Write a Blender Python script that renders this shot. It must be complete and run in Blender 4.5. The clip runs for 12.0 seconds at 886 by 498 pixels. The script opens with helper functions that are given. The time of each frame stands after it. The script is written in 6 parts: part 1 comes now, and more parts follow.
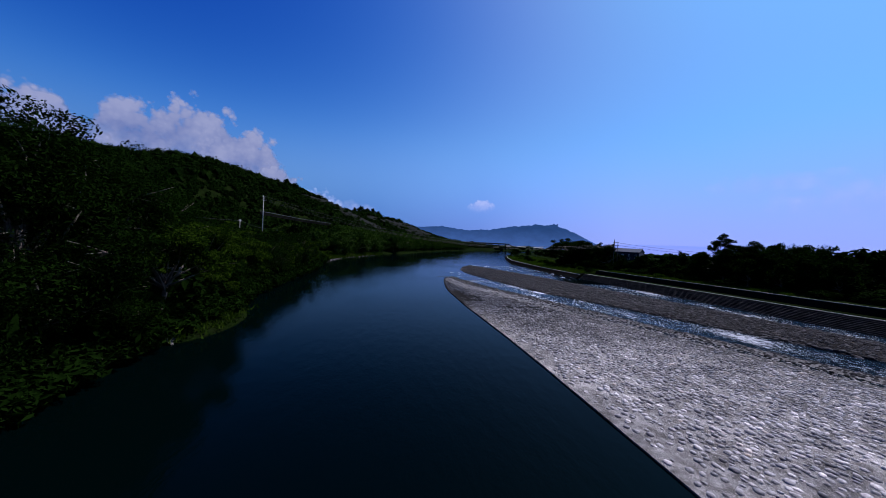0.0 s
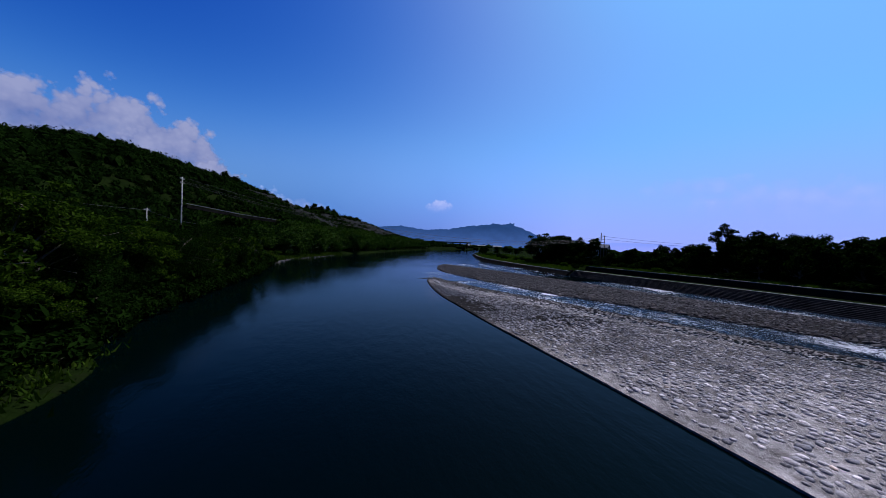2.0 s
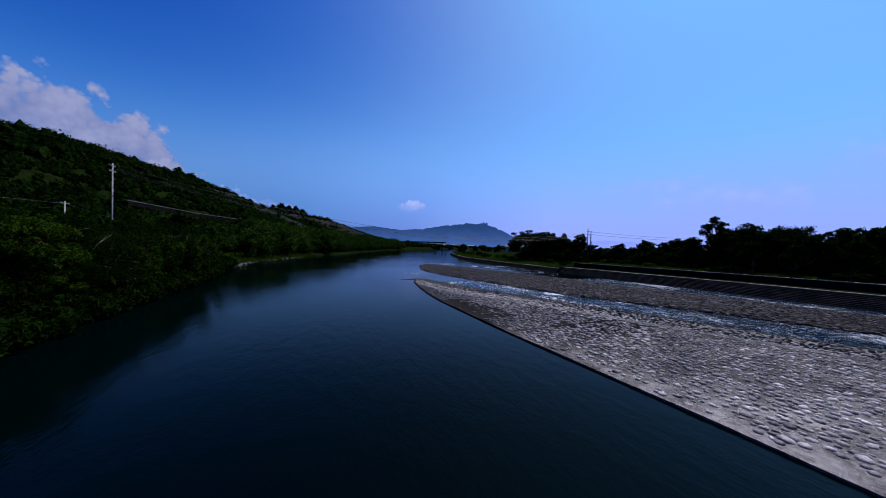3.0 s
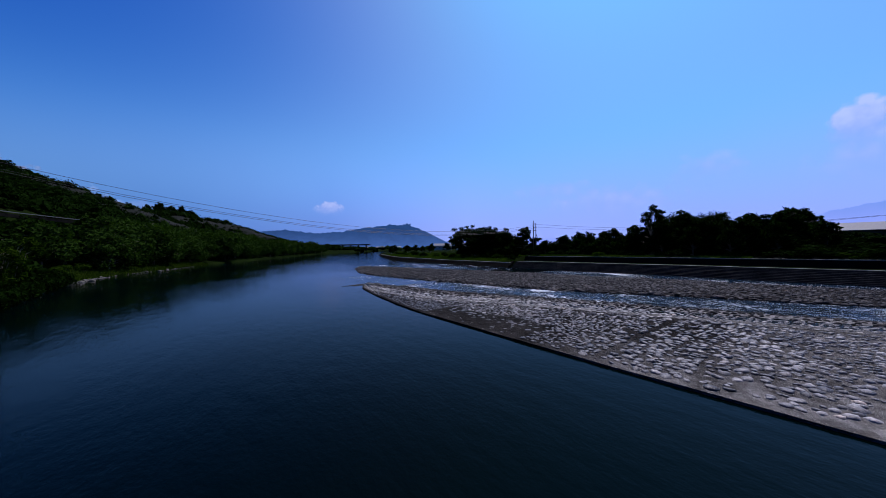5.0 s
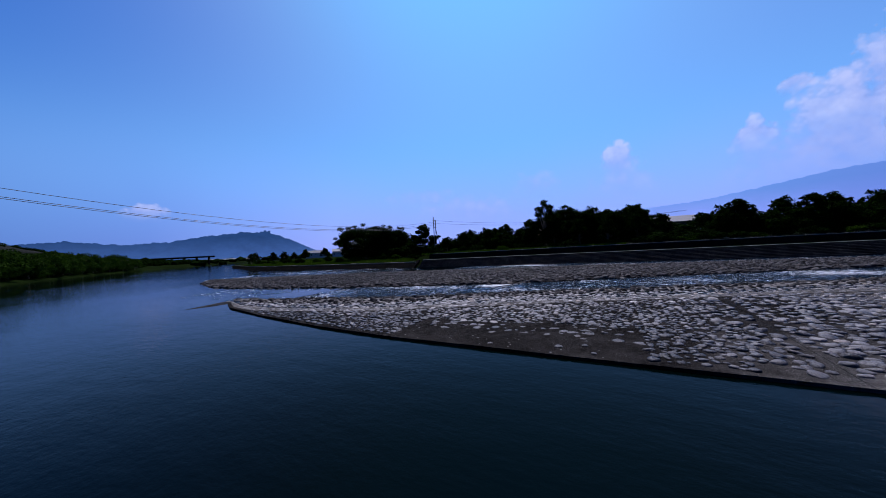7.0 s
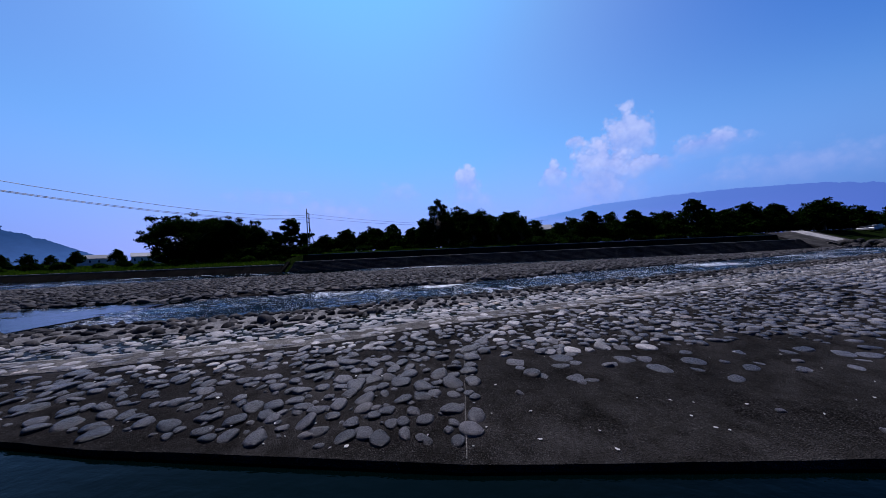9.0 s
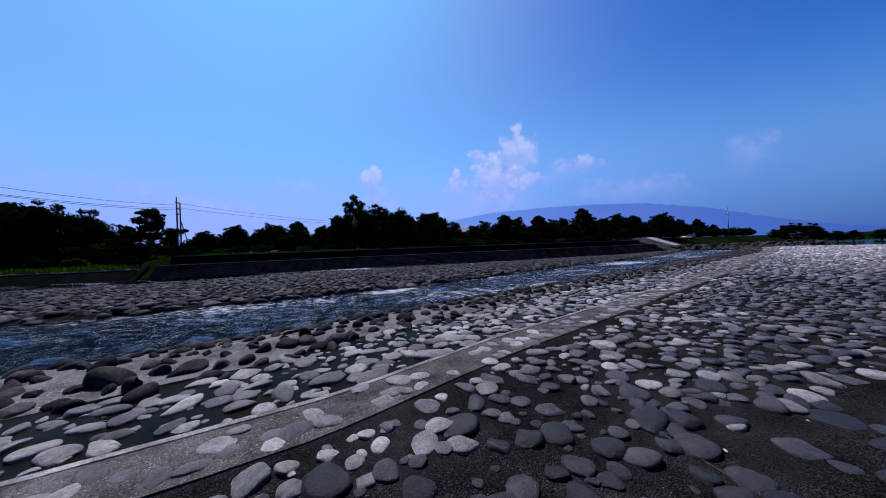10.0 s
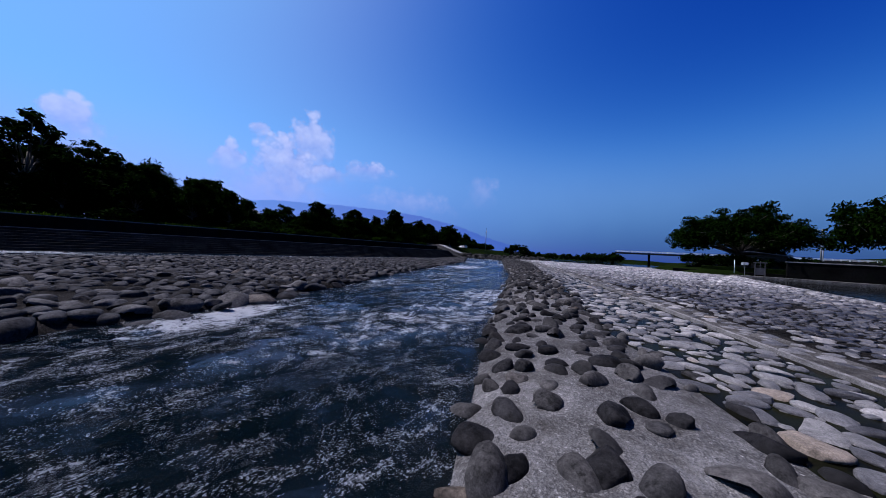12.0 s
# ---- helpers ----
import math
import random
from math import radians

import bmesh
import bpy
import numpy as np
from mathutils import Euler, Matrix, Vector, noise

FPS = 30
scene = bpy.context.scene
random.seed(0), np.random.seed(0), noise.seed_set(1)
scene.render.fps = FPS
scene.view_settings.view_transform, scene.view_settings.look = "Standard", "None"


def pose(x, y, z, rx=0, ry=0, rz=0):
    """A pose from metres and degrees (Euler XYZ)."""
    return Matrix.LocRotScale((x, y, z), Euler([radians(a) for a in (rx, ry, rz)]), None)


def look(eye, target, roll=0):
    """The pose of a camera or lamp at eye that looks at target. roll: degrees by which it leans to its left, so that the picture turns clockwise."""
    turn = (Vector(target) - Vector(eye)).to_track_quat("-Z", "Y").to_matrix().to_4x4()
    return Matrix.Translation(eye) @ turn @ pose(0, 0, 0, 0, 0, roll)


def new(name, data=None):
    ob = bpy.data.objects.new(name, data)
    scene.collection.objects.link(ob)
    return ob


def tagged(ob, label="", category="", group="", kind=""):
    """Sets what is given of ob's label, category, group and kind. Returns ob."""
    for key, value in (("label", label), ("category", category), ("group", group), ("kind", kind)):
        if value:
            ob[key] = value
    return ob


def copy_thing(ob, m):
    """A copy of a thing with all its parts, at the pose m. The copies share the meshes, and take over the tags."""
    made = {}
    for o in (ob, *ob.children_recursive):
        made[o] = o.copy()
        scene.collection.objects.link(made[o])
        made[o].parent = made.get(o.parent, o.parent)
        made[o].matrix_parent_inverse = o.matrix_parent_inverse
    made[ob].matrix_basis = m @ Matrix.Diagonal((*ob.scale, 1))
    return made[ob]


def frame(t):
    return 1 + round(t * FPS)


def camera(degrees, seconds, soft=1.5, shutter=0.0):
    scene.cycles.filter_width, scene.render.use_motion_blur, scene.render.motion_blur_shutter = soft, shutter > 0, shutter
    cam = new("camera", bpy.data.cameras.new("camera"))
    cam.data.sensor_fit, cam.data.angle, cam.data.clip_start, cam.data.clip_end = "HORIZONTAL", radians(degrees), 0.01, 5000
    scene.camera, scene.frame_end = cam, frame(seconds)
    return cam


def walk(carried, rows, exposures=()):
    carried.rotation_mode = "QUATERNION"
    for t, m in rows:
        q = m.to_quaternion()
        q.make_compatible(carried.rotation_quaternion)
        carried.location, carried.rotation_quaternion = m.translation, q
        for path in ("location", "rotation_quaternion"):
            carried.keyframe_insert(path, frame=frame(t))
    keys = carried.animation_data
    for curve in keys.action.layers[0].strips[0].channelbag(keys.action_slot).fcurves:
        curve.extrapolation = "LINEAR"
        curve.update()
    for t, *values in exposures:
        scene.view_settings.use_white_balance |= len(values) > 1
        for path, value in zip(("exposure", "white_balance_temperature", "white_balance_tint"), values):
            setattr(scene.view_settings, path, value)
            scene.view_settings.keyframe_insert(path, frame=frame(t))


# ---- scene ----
cam = camera(111.6, 12.0, soft=0.6, shutter=0.0)
ROWS = [
    (0.0, 1.85, 4.95, 11.20, -8.79, -1.23, -3.08),
    (0.5, 0.97, 9.38, 10.60, -10.76, -1.09, -3.04),
    (1.0, 0.14, 13.92, 10.15, -12.67, -1.04, -2.89),
    (1.5, -0.60, 18.48, 9.71, -14.71, -0.96, -2.61),
    (2.0, -1.31, 22.93, 9.28, -16.75, -0.86, -2.34),
    (2.5, -1.78, 27.39, 8.80, -19.05, -0.77, -1.99),
    (4.5, -2.63, 43.06, 7.21, -32.26, -0.37, 0.31),
    (5.0, -2.32, 47.13, 6.80, -36.43, -0.28, 0.80),
    (5.5, -1.86, 51.18, 6.34, -41.31, -0.12, 1.44),
    (6.0, -1.07, 55.15, 5.84, -47.32, -0.05, 2.15),
    (6.5, 0.01, 58.87, 5.32, -53.76, -0.06, 2.82),
    (7.0, 1.37, 62.34, 4.81, -60.20, 0.06, 3.25),
    (9.0, 10.27, 73.91, 3.04, -86.12, 0.37, 2.50),
    (9.5, 12.91, 75.96, 2.83, -94.43, 0.27, 2.42),
    (10.0, 15.51, 77.59, 2.66, -103.86, 0.28, 2.31),
    (10.5, 18.26, 78.80, 2.54, -114.39, 0.28, 2.08),
    (11.0, 21.26, 79.42, 2.40, -125.46, 0.10, 0.93),
    (11.5, 24.30, 79.31, 2.22, -134.61, -0.02, -1.11),
    (12.0, 27.59, 79.24, 2.13, -142.94, 0.18, -3.18),
]
walk(cam, [(t, pose(x, y, z, 90 + pitch, roll, yaw)) for t, x, y, z, yaw, pitch, roll in ROWS],
     exposures=[(0.0, 0.6, 5950, 26), (12.0, 0.6, 5950, 26)])

# ---- sky and sun ----
SUN_AZ, SUN_EL = 72.0, 60.0      # compass degrees clockwise from +y, and height
world = bpy.data.worlds.new("sky")
scene.world = world
world.use_nodes = True
wn = world.node_tree
wn.nodes.clear()
sky = wn.nodes.new("ShaderNodeTexSky")
sky.sky_type, sky.sun_disc = "NISHITA", False
sky.sun_elevation, sky.sun_rotation = radians(SUN_EL), radians(SUN_AZ)
sky.air_density, sky.dust_density, sky.ozone_density, sky.altitude = 1.0, 1.3, 4.0, 0
wbg = wn.nodes.new("ShaderNodeBackground")
wbg.inputs[1].default_value = 0.026
wout = wn.nodes.new("ShaderNodeOutputWorld")
# deep clear-day blue away from the sun
split, deep = wn.nodes.new("ShaderNodeSeparateColor"), wn.nodes.new("ShaderNodeCombineColor")
wn.links.new(sky.outputs[0], split.inputs[0])
for i, power in enumerate((6.0, 4.0, 2.05)):
    pw = wn.nodes.new("ShaderNodeMath")
    pw.operation = "POWER"
    pw.inputs[1].default_value = power
    wn.links.new(split.outputs[i], pw.inputs[0])
    wn.links.new(pw.outputs[0], deep.inputs[i])
tint = wn.nodes.new("ShaderNodeMix")
tint.data_type, tint.blend_type = "RGBA", "MULTIPLY"
tint.inputs[0].default_value, tint.inputs[7].default_value = 1.0, (0.135, 0.20, 0.98, 1)
wn.links.new(deep.outputs[0], tint.inputs[6])
# the glare round the sun levels off
gain, half, soft_cap = (wn.nodes.new("ShaderNodeVectorMath") for _ in range(3))
gain.operation, half.operation, soft_cap.operation = "MULTIPLY", "ADD", "DIVIDE"
CAP = (4.8, 15.0, 46.0)
gain.inputs[1].default_value = half.inputs[1].default_value = CAP
pure = wn.nodes.new("ShaderNodeHueSaturation")
pure.inputs["Saturation"].default_value = 1.0
wn.links.new(tint.outputs[2], pure.inputs["Color"])
wn.links.new(pure.outputs[0], gain.inputs[0])
wn.links.new(pure.outputs[0], half.inputs[0])
wn.links.new(gain.outputs[0], soft_cap.inputs[0])
wn.links.new(half.outputs[0], soft_cap.inputs[1])
wn.links.new(soft_cap.outputs[0], wbg.inputs[0])
wn.links.new(wbg.outputs[0], wout.inputs[0])
sun = new("sun", bpy.data.lights.new("sun", "SUN"))
sun.data.energy, sun.data.angle, sun.data.color = 5.0, radians(0.5), (1.0, 0.96, 0.90)
sun_dir = Vector((math.sin(radians(SUN_AZ)) * math.cos(radians(SUN_EL)), math.cos(radians(SUN_AZ)) * math.cos(radians(SUN_EL)), math.sin(radians(SUN_EL))))
sun.matrix_world = look(sun_dir * 200, (0, 0, 0))


# ---- materials ----
def node_mat(name):
    m = bpy.data.materials.new(name)
    m.use_nodes = True
    nt = m.node_tree
    nt.nodes.clear()
    out = nt.nodes.new("ShaderNodeOutputMaterial")
    bs = nt.nodes.new("ShaderNodeBsdfPrincipled")
    nt.links.new(bs.outputs[0], out.inputs[0])
    return m, nt, bs, out


def noise_tex(nt, vec, scale, detail=4.0, rough=0.6, stretch=None):
    if stretch:
        mp = nt.nodes.new("ShaderNodeMapping")
        mp.inputs["Scale"].default_value = stretch
        nt.links.new(vec, mp.inputs[0])
        vec = mp.outputs[0]
    n = nt.nodes.new("ShaderNodeTexNoise")
    n.inputs["Scale"].default_value, n.inputs["Detail"].default_value, n.inputs["Roughness"].default_value = scale, detail, rough
    nt.links.new(vec, n.inputs["Vector"])
    return n


def ramp(nt, fac, stops):
    r = nt.nodes.new("ShaderNodeValToRGB")
    el = r.color_ramp.elements
    while len(el) < len(stops):
        el.new(0.5)
    for e, (p, c) in zip(el, stops):
        e.position, e.color = p, (c[0], c[1], c[2], 1)
    nt.links.new(fac, r.inputs[0])
    return r


def mix(nt, fac, a, b, mode="MIX"):
    m = nt.nodes.new("ShaderNodeMix")
    m.data_type, m.blend_type = "RGBA", mode
    for sock, v in ((m.inputs[0], fac), (m.inputs[6], a), (m.inputs[7], b)):
        if isinstance(v, (int, float)):
            sock.default_value = v
        elif isinstance(v, tuple):
            sock.default_value = (*v, 1)
        else:
            nt.links.new(v, sock)
    return m.outputs[2]


def maths(nt, op, a, b=0.0, c=0.0):
    m = nt.nodes.new("ShaderNodeMath")
    m.operation = op
    for sock, v in zip(m.inputs, (a, b, c)):
        if isinstance(v, (int, float)):
            sock.default_value = v
        else:
            nt.links.new(v, sock)
    return m.outputs[0]


def bump(nt, bs, height, strength, dist):
    b = nt.nodes.new("ShaderNodeBump")
    b.inputs["Strength"].default_value, b.inputs["Distance"].default_value = strength, dist
    nt.links.new(height, b.inputs["Height"])
    nt.links.new(b.outputs[0], bs.inputs["Normal"])


def surface(name, dark, light, big=0.3, fine=12.0, rough=0.85, relief=0.02, vary="", stain=None, dark_zones=None, spec=0.5, grain=0.0):
    """A rough mineral or painted surface: two scales of tone, fine relief. vary: tone per object or per island."""
    m, nt, bs, out = node_mat(name)
    geo = nt.nodes.new("ShaderNodeNewGeometry")
    p = geo.outputs["Position"]
    n1, n2 = noise_tex(nt, p, big, 5), noise_tex(nt, p, fine, 6, 0.7)
    f = maths(nt, "ADD", maths(nt, "MULTIPLY", n1.outputs[0], 0.55), maths(nt, "MULTIPLY", n2.outputs[0], 0.45))
    col = ramp(nt, f, [(0.39, dark), (0.62, light)]).outputs[0]
    if vary:
        if vary == "object":
            r = nt.nodes.new("ShaderNodeObjectInfo").outputs["Random"]
        else:
            r = geo.outputs["Random Per Island"]
        tone = ramp(nt, r, [(0.0, (0.32, 0.32, 0.34)), (0.38, (0.68, 0.68, 0.70)), (0.74, (1.15, 1.13, 1.10)), (0.9, (1.5, 1.46, 1.42)), (0.97, (1.75, 1.68, 1.6)), (1.0, (1.5, 1.25, 1.0))]).outputs[0]
        col = mix(nt, 1.0, col, tone, "MULTIPLY")
    if grain:
        n5 = noise_tex(nt, p, 62.0, 3, 0.75)
        n6 = noise_tex(nt, p, 5.0, 5, 0.7)
        speck = ramp(nt, n5.outputs[0], [(0.36, (1 - grain,) * 3), (0.52, (1, 1, 1)), (0.66, (1 + grain,) * 3), (0.74, (1 + 2.6 * grain,) * 3)]).outputs[0]
        blot = ramp(nt, n6.outputs[0], [(0.36, (1 - 0.8 * grain,) * 3), (0.64, (1 + 0.7 * grain,) * 3)]).outputs[0]
        col = mix(nt, 1.0, mix(nt, 1.0, col, speck, "MULTIPLY"), blot, "MULTIPLY")
    if stain:
        n3 = noise_tex(nt, p, 0.9, 3)
        sm = ramp(nt, n3.outputs[0], [(0.5, (0, 0, 0)), (0.62, (1, 1, 1))]).outputs[0]
        col = mix(nt, maths(nt, "MULTIPLY", sm, 0.6), col, stain)
    if dark_zones:
        # the lower apron is darker; a ragged band along the pool crest is darker still
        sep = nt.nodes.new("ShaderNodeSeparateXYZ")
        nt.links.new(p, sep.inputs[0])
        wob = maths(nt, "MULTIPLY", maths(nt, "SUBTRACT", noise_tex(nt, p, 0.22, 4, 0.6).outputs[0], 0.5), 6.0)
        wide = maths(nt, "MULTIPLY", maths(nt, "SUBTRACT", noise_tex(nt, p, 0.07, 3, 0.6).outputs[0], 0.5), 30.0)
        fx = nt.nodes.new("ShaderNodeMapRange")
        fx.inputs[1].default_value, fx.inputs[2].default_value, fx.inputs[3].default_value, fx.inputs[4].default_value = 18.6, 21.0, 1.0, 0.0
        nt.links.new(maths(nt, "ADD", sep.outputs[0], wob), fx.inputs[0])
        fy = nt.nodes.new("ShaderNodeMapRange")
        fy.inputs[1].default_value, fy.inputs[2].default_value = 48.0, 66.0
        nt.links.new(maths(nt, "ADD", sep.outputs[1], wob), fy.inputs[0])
        zone_mask = nt.nodes.new("ShaderNodeMapRange")
        zone_mask.inputs[1].default_value, zone_mask.inputs[2].default_value = 36.0, 62.0
        nt.links.new(maths(nt, "ADD", maths(nt, "ADD", sep.outputs[1], wide), maths(nt, "MULTIPLY", maths(nt, "SUBTRACT", sep.outputs[0], 16.0), 0.7)), zone_mask.inputs[0])
        col = mix(nt, zone_mask.outputs[0], col, mix(nt, 1.0, col, dark_zones[1], "MULTIPLY"))
        col = mix(nt, maths(nt, "MULTIPLY", maths(nt, "MULTIPLY", fx.outputs[0], fy.outputs[0]), 0.9), col, mix(nt, 1.0, col, dark_zones[0], "MULTIPLY"))
    nt.links.new(col, bs.inputs["Base Color"])
    bs.inputs["Roughness"].default_value, bs.inputs["Specular IOR Level"].default_value, bs.inputs["IOR"].default_value = rough, spec, 1.02 + 0.86 * spec
    if relief:
        n4 = noise_tex(nt, p, fine * 3.7, 3, 0.7)
        bump(nt, bs, maths(nt, "ADD", n2.outputs[0], maths(nt, "MULTIPLY", n4.outputs[0], 0.5)), 1.0, relief)
    return m


def aggregate(name, dark, light, cell, rough=0.8, relief=0.02, zones=None, bare=(0.2, 0.45), spec=0.15, spark=4.0, proud=0.9):
    """Worn concrete with its gravel laid bare: small pebbles of mixed tone in a darker matrix, some skins of smooth mortar left."""
    m, nt, bs, out = node_mat(name)
    p = nt.nodes.new("ShaderNodeNewGeometry").outputs["Position"]
    vo = nt.nodes.new("ShaderNodeTexVoronoi")
    vo.inputs["Scale"].default_value = cell
    nt.links.new(p, vo.inputs["Vector"])
    sepc = nt.nodes.new("ShaderNodeSeparateColor")
    nt.links.new(vo.outputs["Color"], sepc.inputs[0])
    tone = ramp(nt, sepc.outputs[0], [(0.0, tuple(0.5 * c for c in dark)), (0.62, tuple(0.6 * a + 0.4 * b for a, b in zip(dark, light))), (0.93, light), (1.0, tuple(2.2 * c for c in light))]).outputs[0]
    gap = ramp(nt, vo.outputs["Distance"], [(0.25, (1, 1, 1)), (0.60, (0.2, 0.2, 0.2))]).outputs[0]
    peb = mix(nt, 1.0, tone, gap, "MULTIPLY")
    n1, n2 = noise_tex(nt, p, 0.5, 6, 0.62), noise_tex(nt, p, 16.0, 5, 0.7)
    mid = tuple(0.45 * a + 0.55 * b for a, b in zip(dark, light))
    smooth_c = mix(nt, 1.0, mid, ramp(nt, n2.outputs[0], [(0.3, (0.6, 0.6, 0.6)), (0.7, (1.35, 1.35, 1.35))]).outputs[0], "MULTIPLY")
    skin = ramp(nt, n1.outputs[0], [(0.42, bare[:1] * 3), (0.62, bare[1:] * 3)]).outputs[0]
    col = mix(nt, skin, peb, smooth_c)
    grit = ramp(nt, noise_tex(nt, p, 75.0, 2, 0.6).outputs[0], [(0.35, (0.5, 0.5, 0.5)), (0.52, (1, 1, 1)), (0.68, (1 + 0.15 * spark,) * 3), (0.74, (1 + spark,) * 3)]).outputs[0]
    col = mix(nt, 1.0, col, grit, "MULTIPLY")
    cloudy = ramp(nt, noise_tex(nt, p, 0.16, 4, 0.6).outputs[0], [(0.3, (0.65, 0.65, 0.66)), (0.7, (1.25, 1.24, 1.22))]).outputs[0]
    dirt = ramp(nt, noise_tex(nt, p, 1.7, 6, 0.7).outputs[0], [(0.36, (0.5, 0.49, 0.47)), (0.55, (1, 1, 1)), (0.7, (1.2, 1.2, 1.2))]).outputs[0]
    col = mix(nt, 1.0, mix(nt, 1.0, col, cloudy, "MULTIPLY"), dirt, "MULTIPLY")
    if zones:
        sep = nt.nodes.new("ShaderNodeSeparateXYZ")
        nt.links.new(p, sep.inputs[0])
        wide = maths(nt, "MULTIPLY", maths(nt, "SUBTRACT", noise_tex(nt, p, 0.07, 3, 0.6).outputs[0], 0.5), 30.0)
        zone_mask = nt.nodes.new("ShaderNodeMapRange")
        zone_mask.inputs[1].default_value, zone_mask.inputs[2].default_value = 36.0, 62.0
        nt.links.new(maths(nt, "ADD", maths(nt, "ADD", sep.outputs[1], wide), maths(nt, "MULTIPLY", maths(nt, "SUBTRACT", sep.outputs[0], 16.0), 0.7)), zone_mask.inputs[0])
        col = mix(nt, zone_mask.outputs[0], col, mix(nt, 1.0, col, zones, "MULTIPLY"))
    nt.links.new(col, bs.inputs["Base Color"])
    bs.inputs["Roughness"].default_value, bs.inputs["Specular IOR Level"].default_value, bs.inputs["IOR"].default_value = rough, spec, 1.02 + 0.86 * spec
    lump = noise_tex(nt, p, 3.2, 5, 0.65)
    h = maths(nt, "SUBTRACT", maths(nt, "MULTIPLY", n2.outputs[0], 0.6), maths(nt, "MULTIPLY", vo.outputs["Distance"], proud))
    h = maths(nt, "ADD", h, maths(nt, "MULTIPLY", lump.outputs[0], 2.5))
    bump(nt, bs, h, 1.0, relief)
    return m


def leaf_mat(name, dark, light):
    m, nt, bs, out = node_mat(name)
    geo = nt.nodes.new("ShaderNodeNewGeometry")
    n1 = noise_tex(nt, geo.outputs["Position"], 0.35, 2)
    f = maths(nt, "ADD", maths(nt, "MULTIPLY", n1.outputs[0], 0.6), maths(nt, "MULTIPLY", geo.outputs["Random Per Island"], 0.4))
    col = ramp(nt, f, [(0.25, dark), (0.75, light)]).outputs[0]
    nt.links.new(col, bs.inputs["Base Color"])
    bs.inputs["Roughness"].default_value = 0.8
    bs.inputs["Specular IOR Level"].default_value, bs.inputs["IOR"].default_value = 0.05, 1.08
    tr = nt.nodes.new("ShaderNodeBsdfTranslucent")
    nt.links.new(mix(nt, 1.0, col, (1.3, 1.5, 0.4), "MULTIPLY"), tr.inputs[0])
    ms = nt.nodes.new("ShaderNodeMixShader")
    ms.inputs[0].default_value = 0.22
    nt.links.new(bs.outputs[0], ms.inputs[1])
    nt.links.new(tr.outputs[0], ms.inputs[2])
    nt.links.new(ms.outputs[0], out.inputs[0])
    return m


def plain(name, col, rough=0.6, metal=0.0):
    m, nt, bs, out = node_mat(name)
    geo = nt.nodes.new("ShaderNodeNewGeometry")
    bs.inputs["Specular IOR Level"].default_value = 0.5 if rough < 0.55 else 0.15
    n = noise_tex(nt, geo.outputs["Position"], 3.0, 5)
    c = mix(nt, 1.0, (*col,), ramp(nt, n.outputs[0], [(0.3, (0.8, 0.8, 0.8)), (0.7, (1.1, 1.1, 1.1))]).outputs[0], "MULTIPLY")
    nt.links.new(c, bs.inputs["Base Color"])
    bs.inputs["Roughness"].default_value, bs.inputs["Metallic"].default_value = rough, metal
    return m


def pool_mat():
    """Deep still water with wind ripples."""
    m, nt, bs, out = node_mat("pool_water")
    p = nt.nodes.new("ShaderNodeNewGeometry").outputs["Position"]
    bs.inputs["Base Color"].default_value = (0.00004, 0.0010, 0.0010, 1)
    bs.inputs["Roughness"].default_value, bs.inputs["IOR"].default_value = 0.04, 1.15
    a = noise_tex(nt, p, 1.1, 3, 0.55, (1.0, 0.45, 1.0))
    b = noise_tex(nt, p, 5.5, 3, 0.6, (1.0, 0.6, 1.0))
    calm = ramp(nt, noise_tex(nt, p, 0.03, 2).outputs[0], [(0.35, (0.35, 0.35, 0.35)), (0.65, (1, 1, 1))]).outputs[0]
    h = maths(nt, "ADD", maths(nt, "MULTIPLY", a.outputs[0], 0.75), maths(nt, "MULTIPLY", b.outputs[0], 0.25))
    bump(nt, bs, maths(nt, "MULTIPLY", h, calm), 0.45, 0.14)
    bs.inputs["Specular IOR Level"].default_value = 0.26
    return m


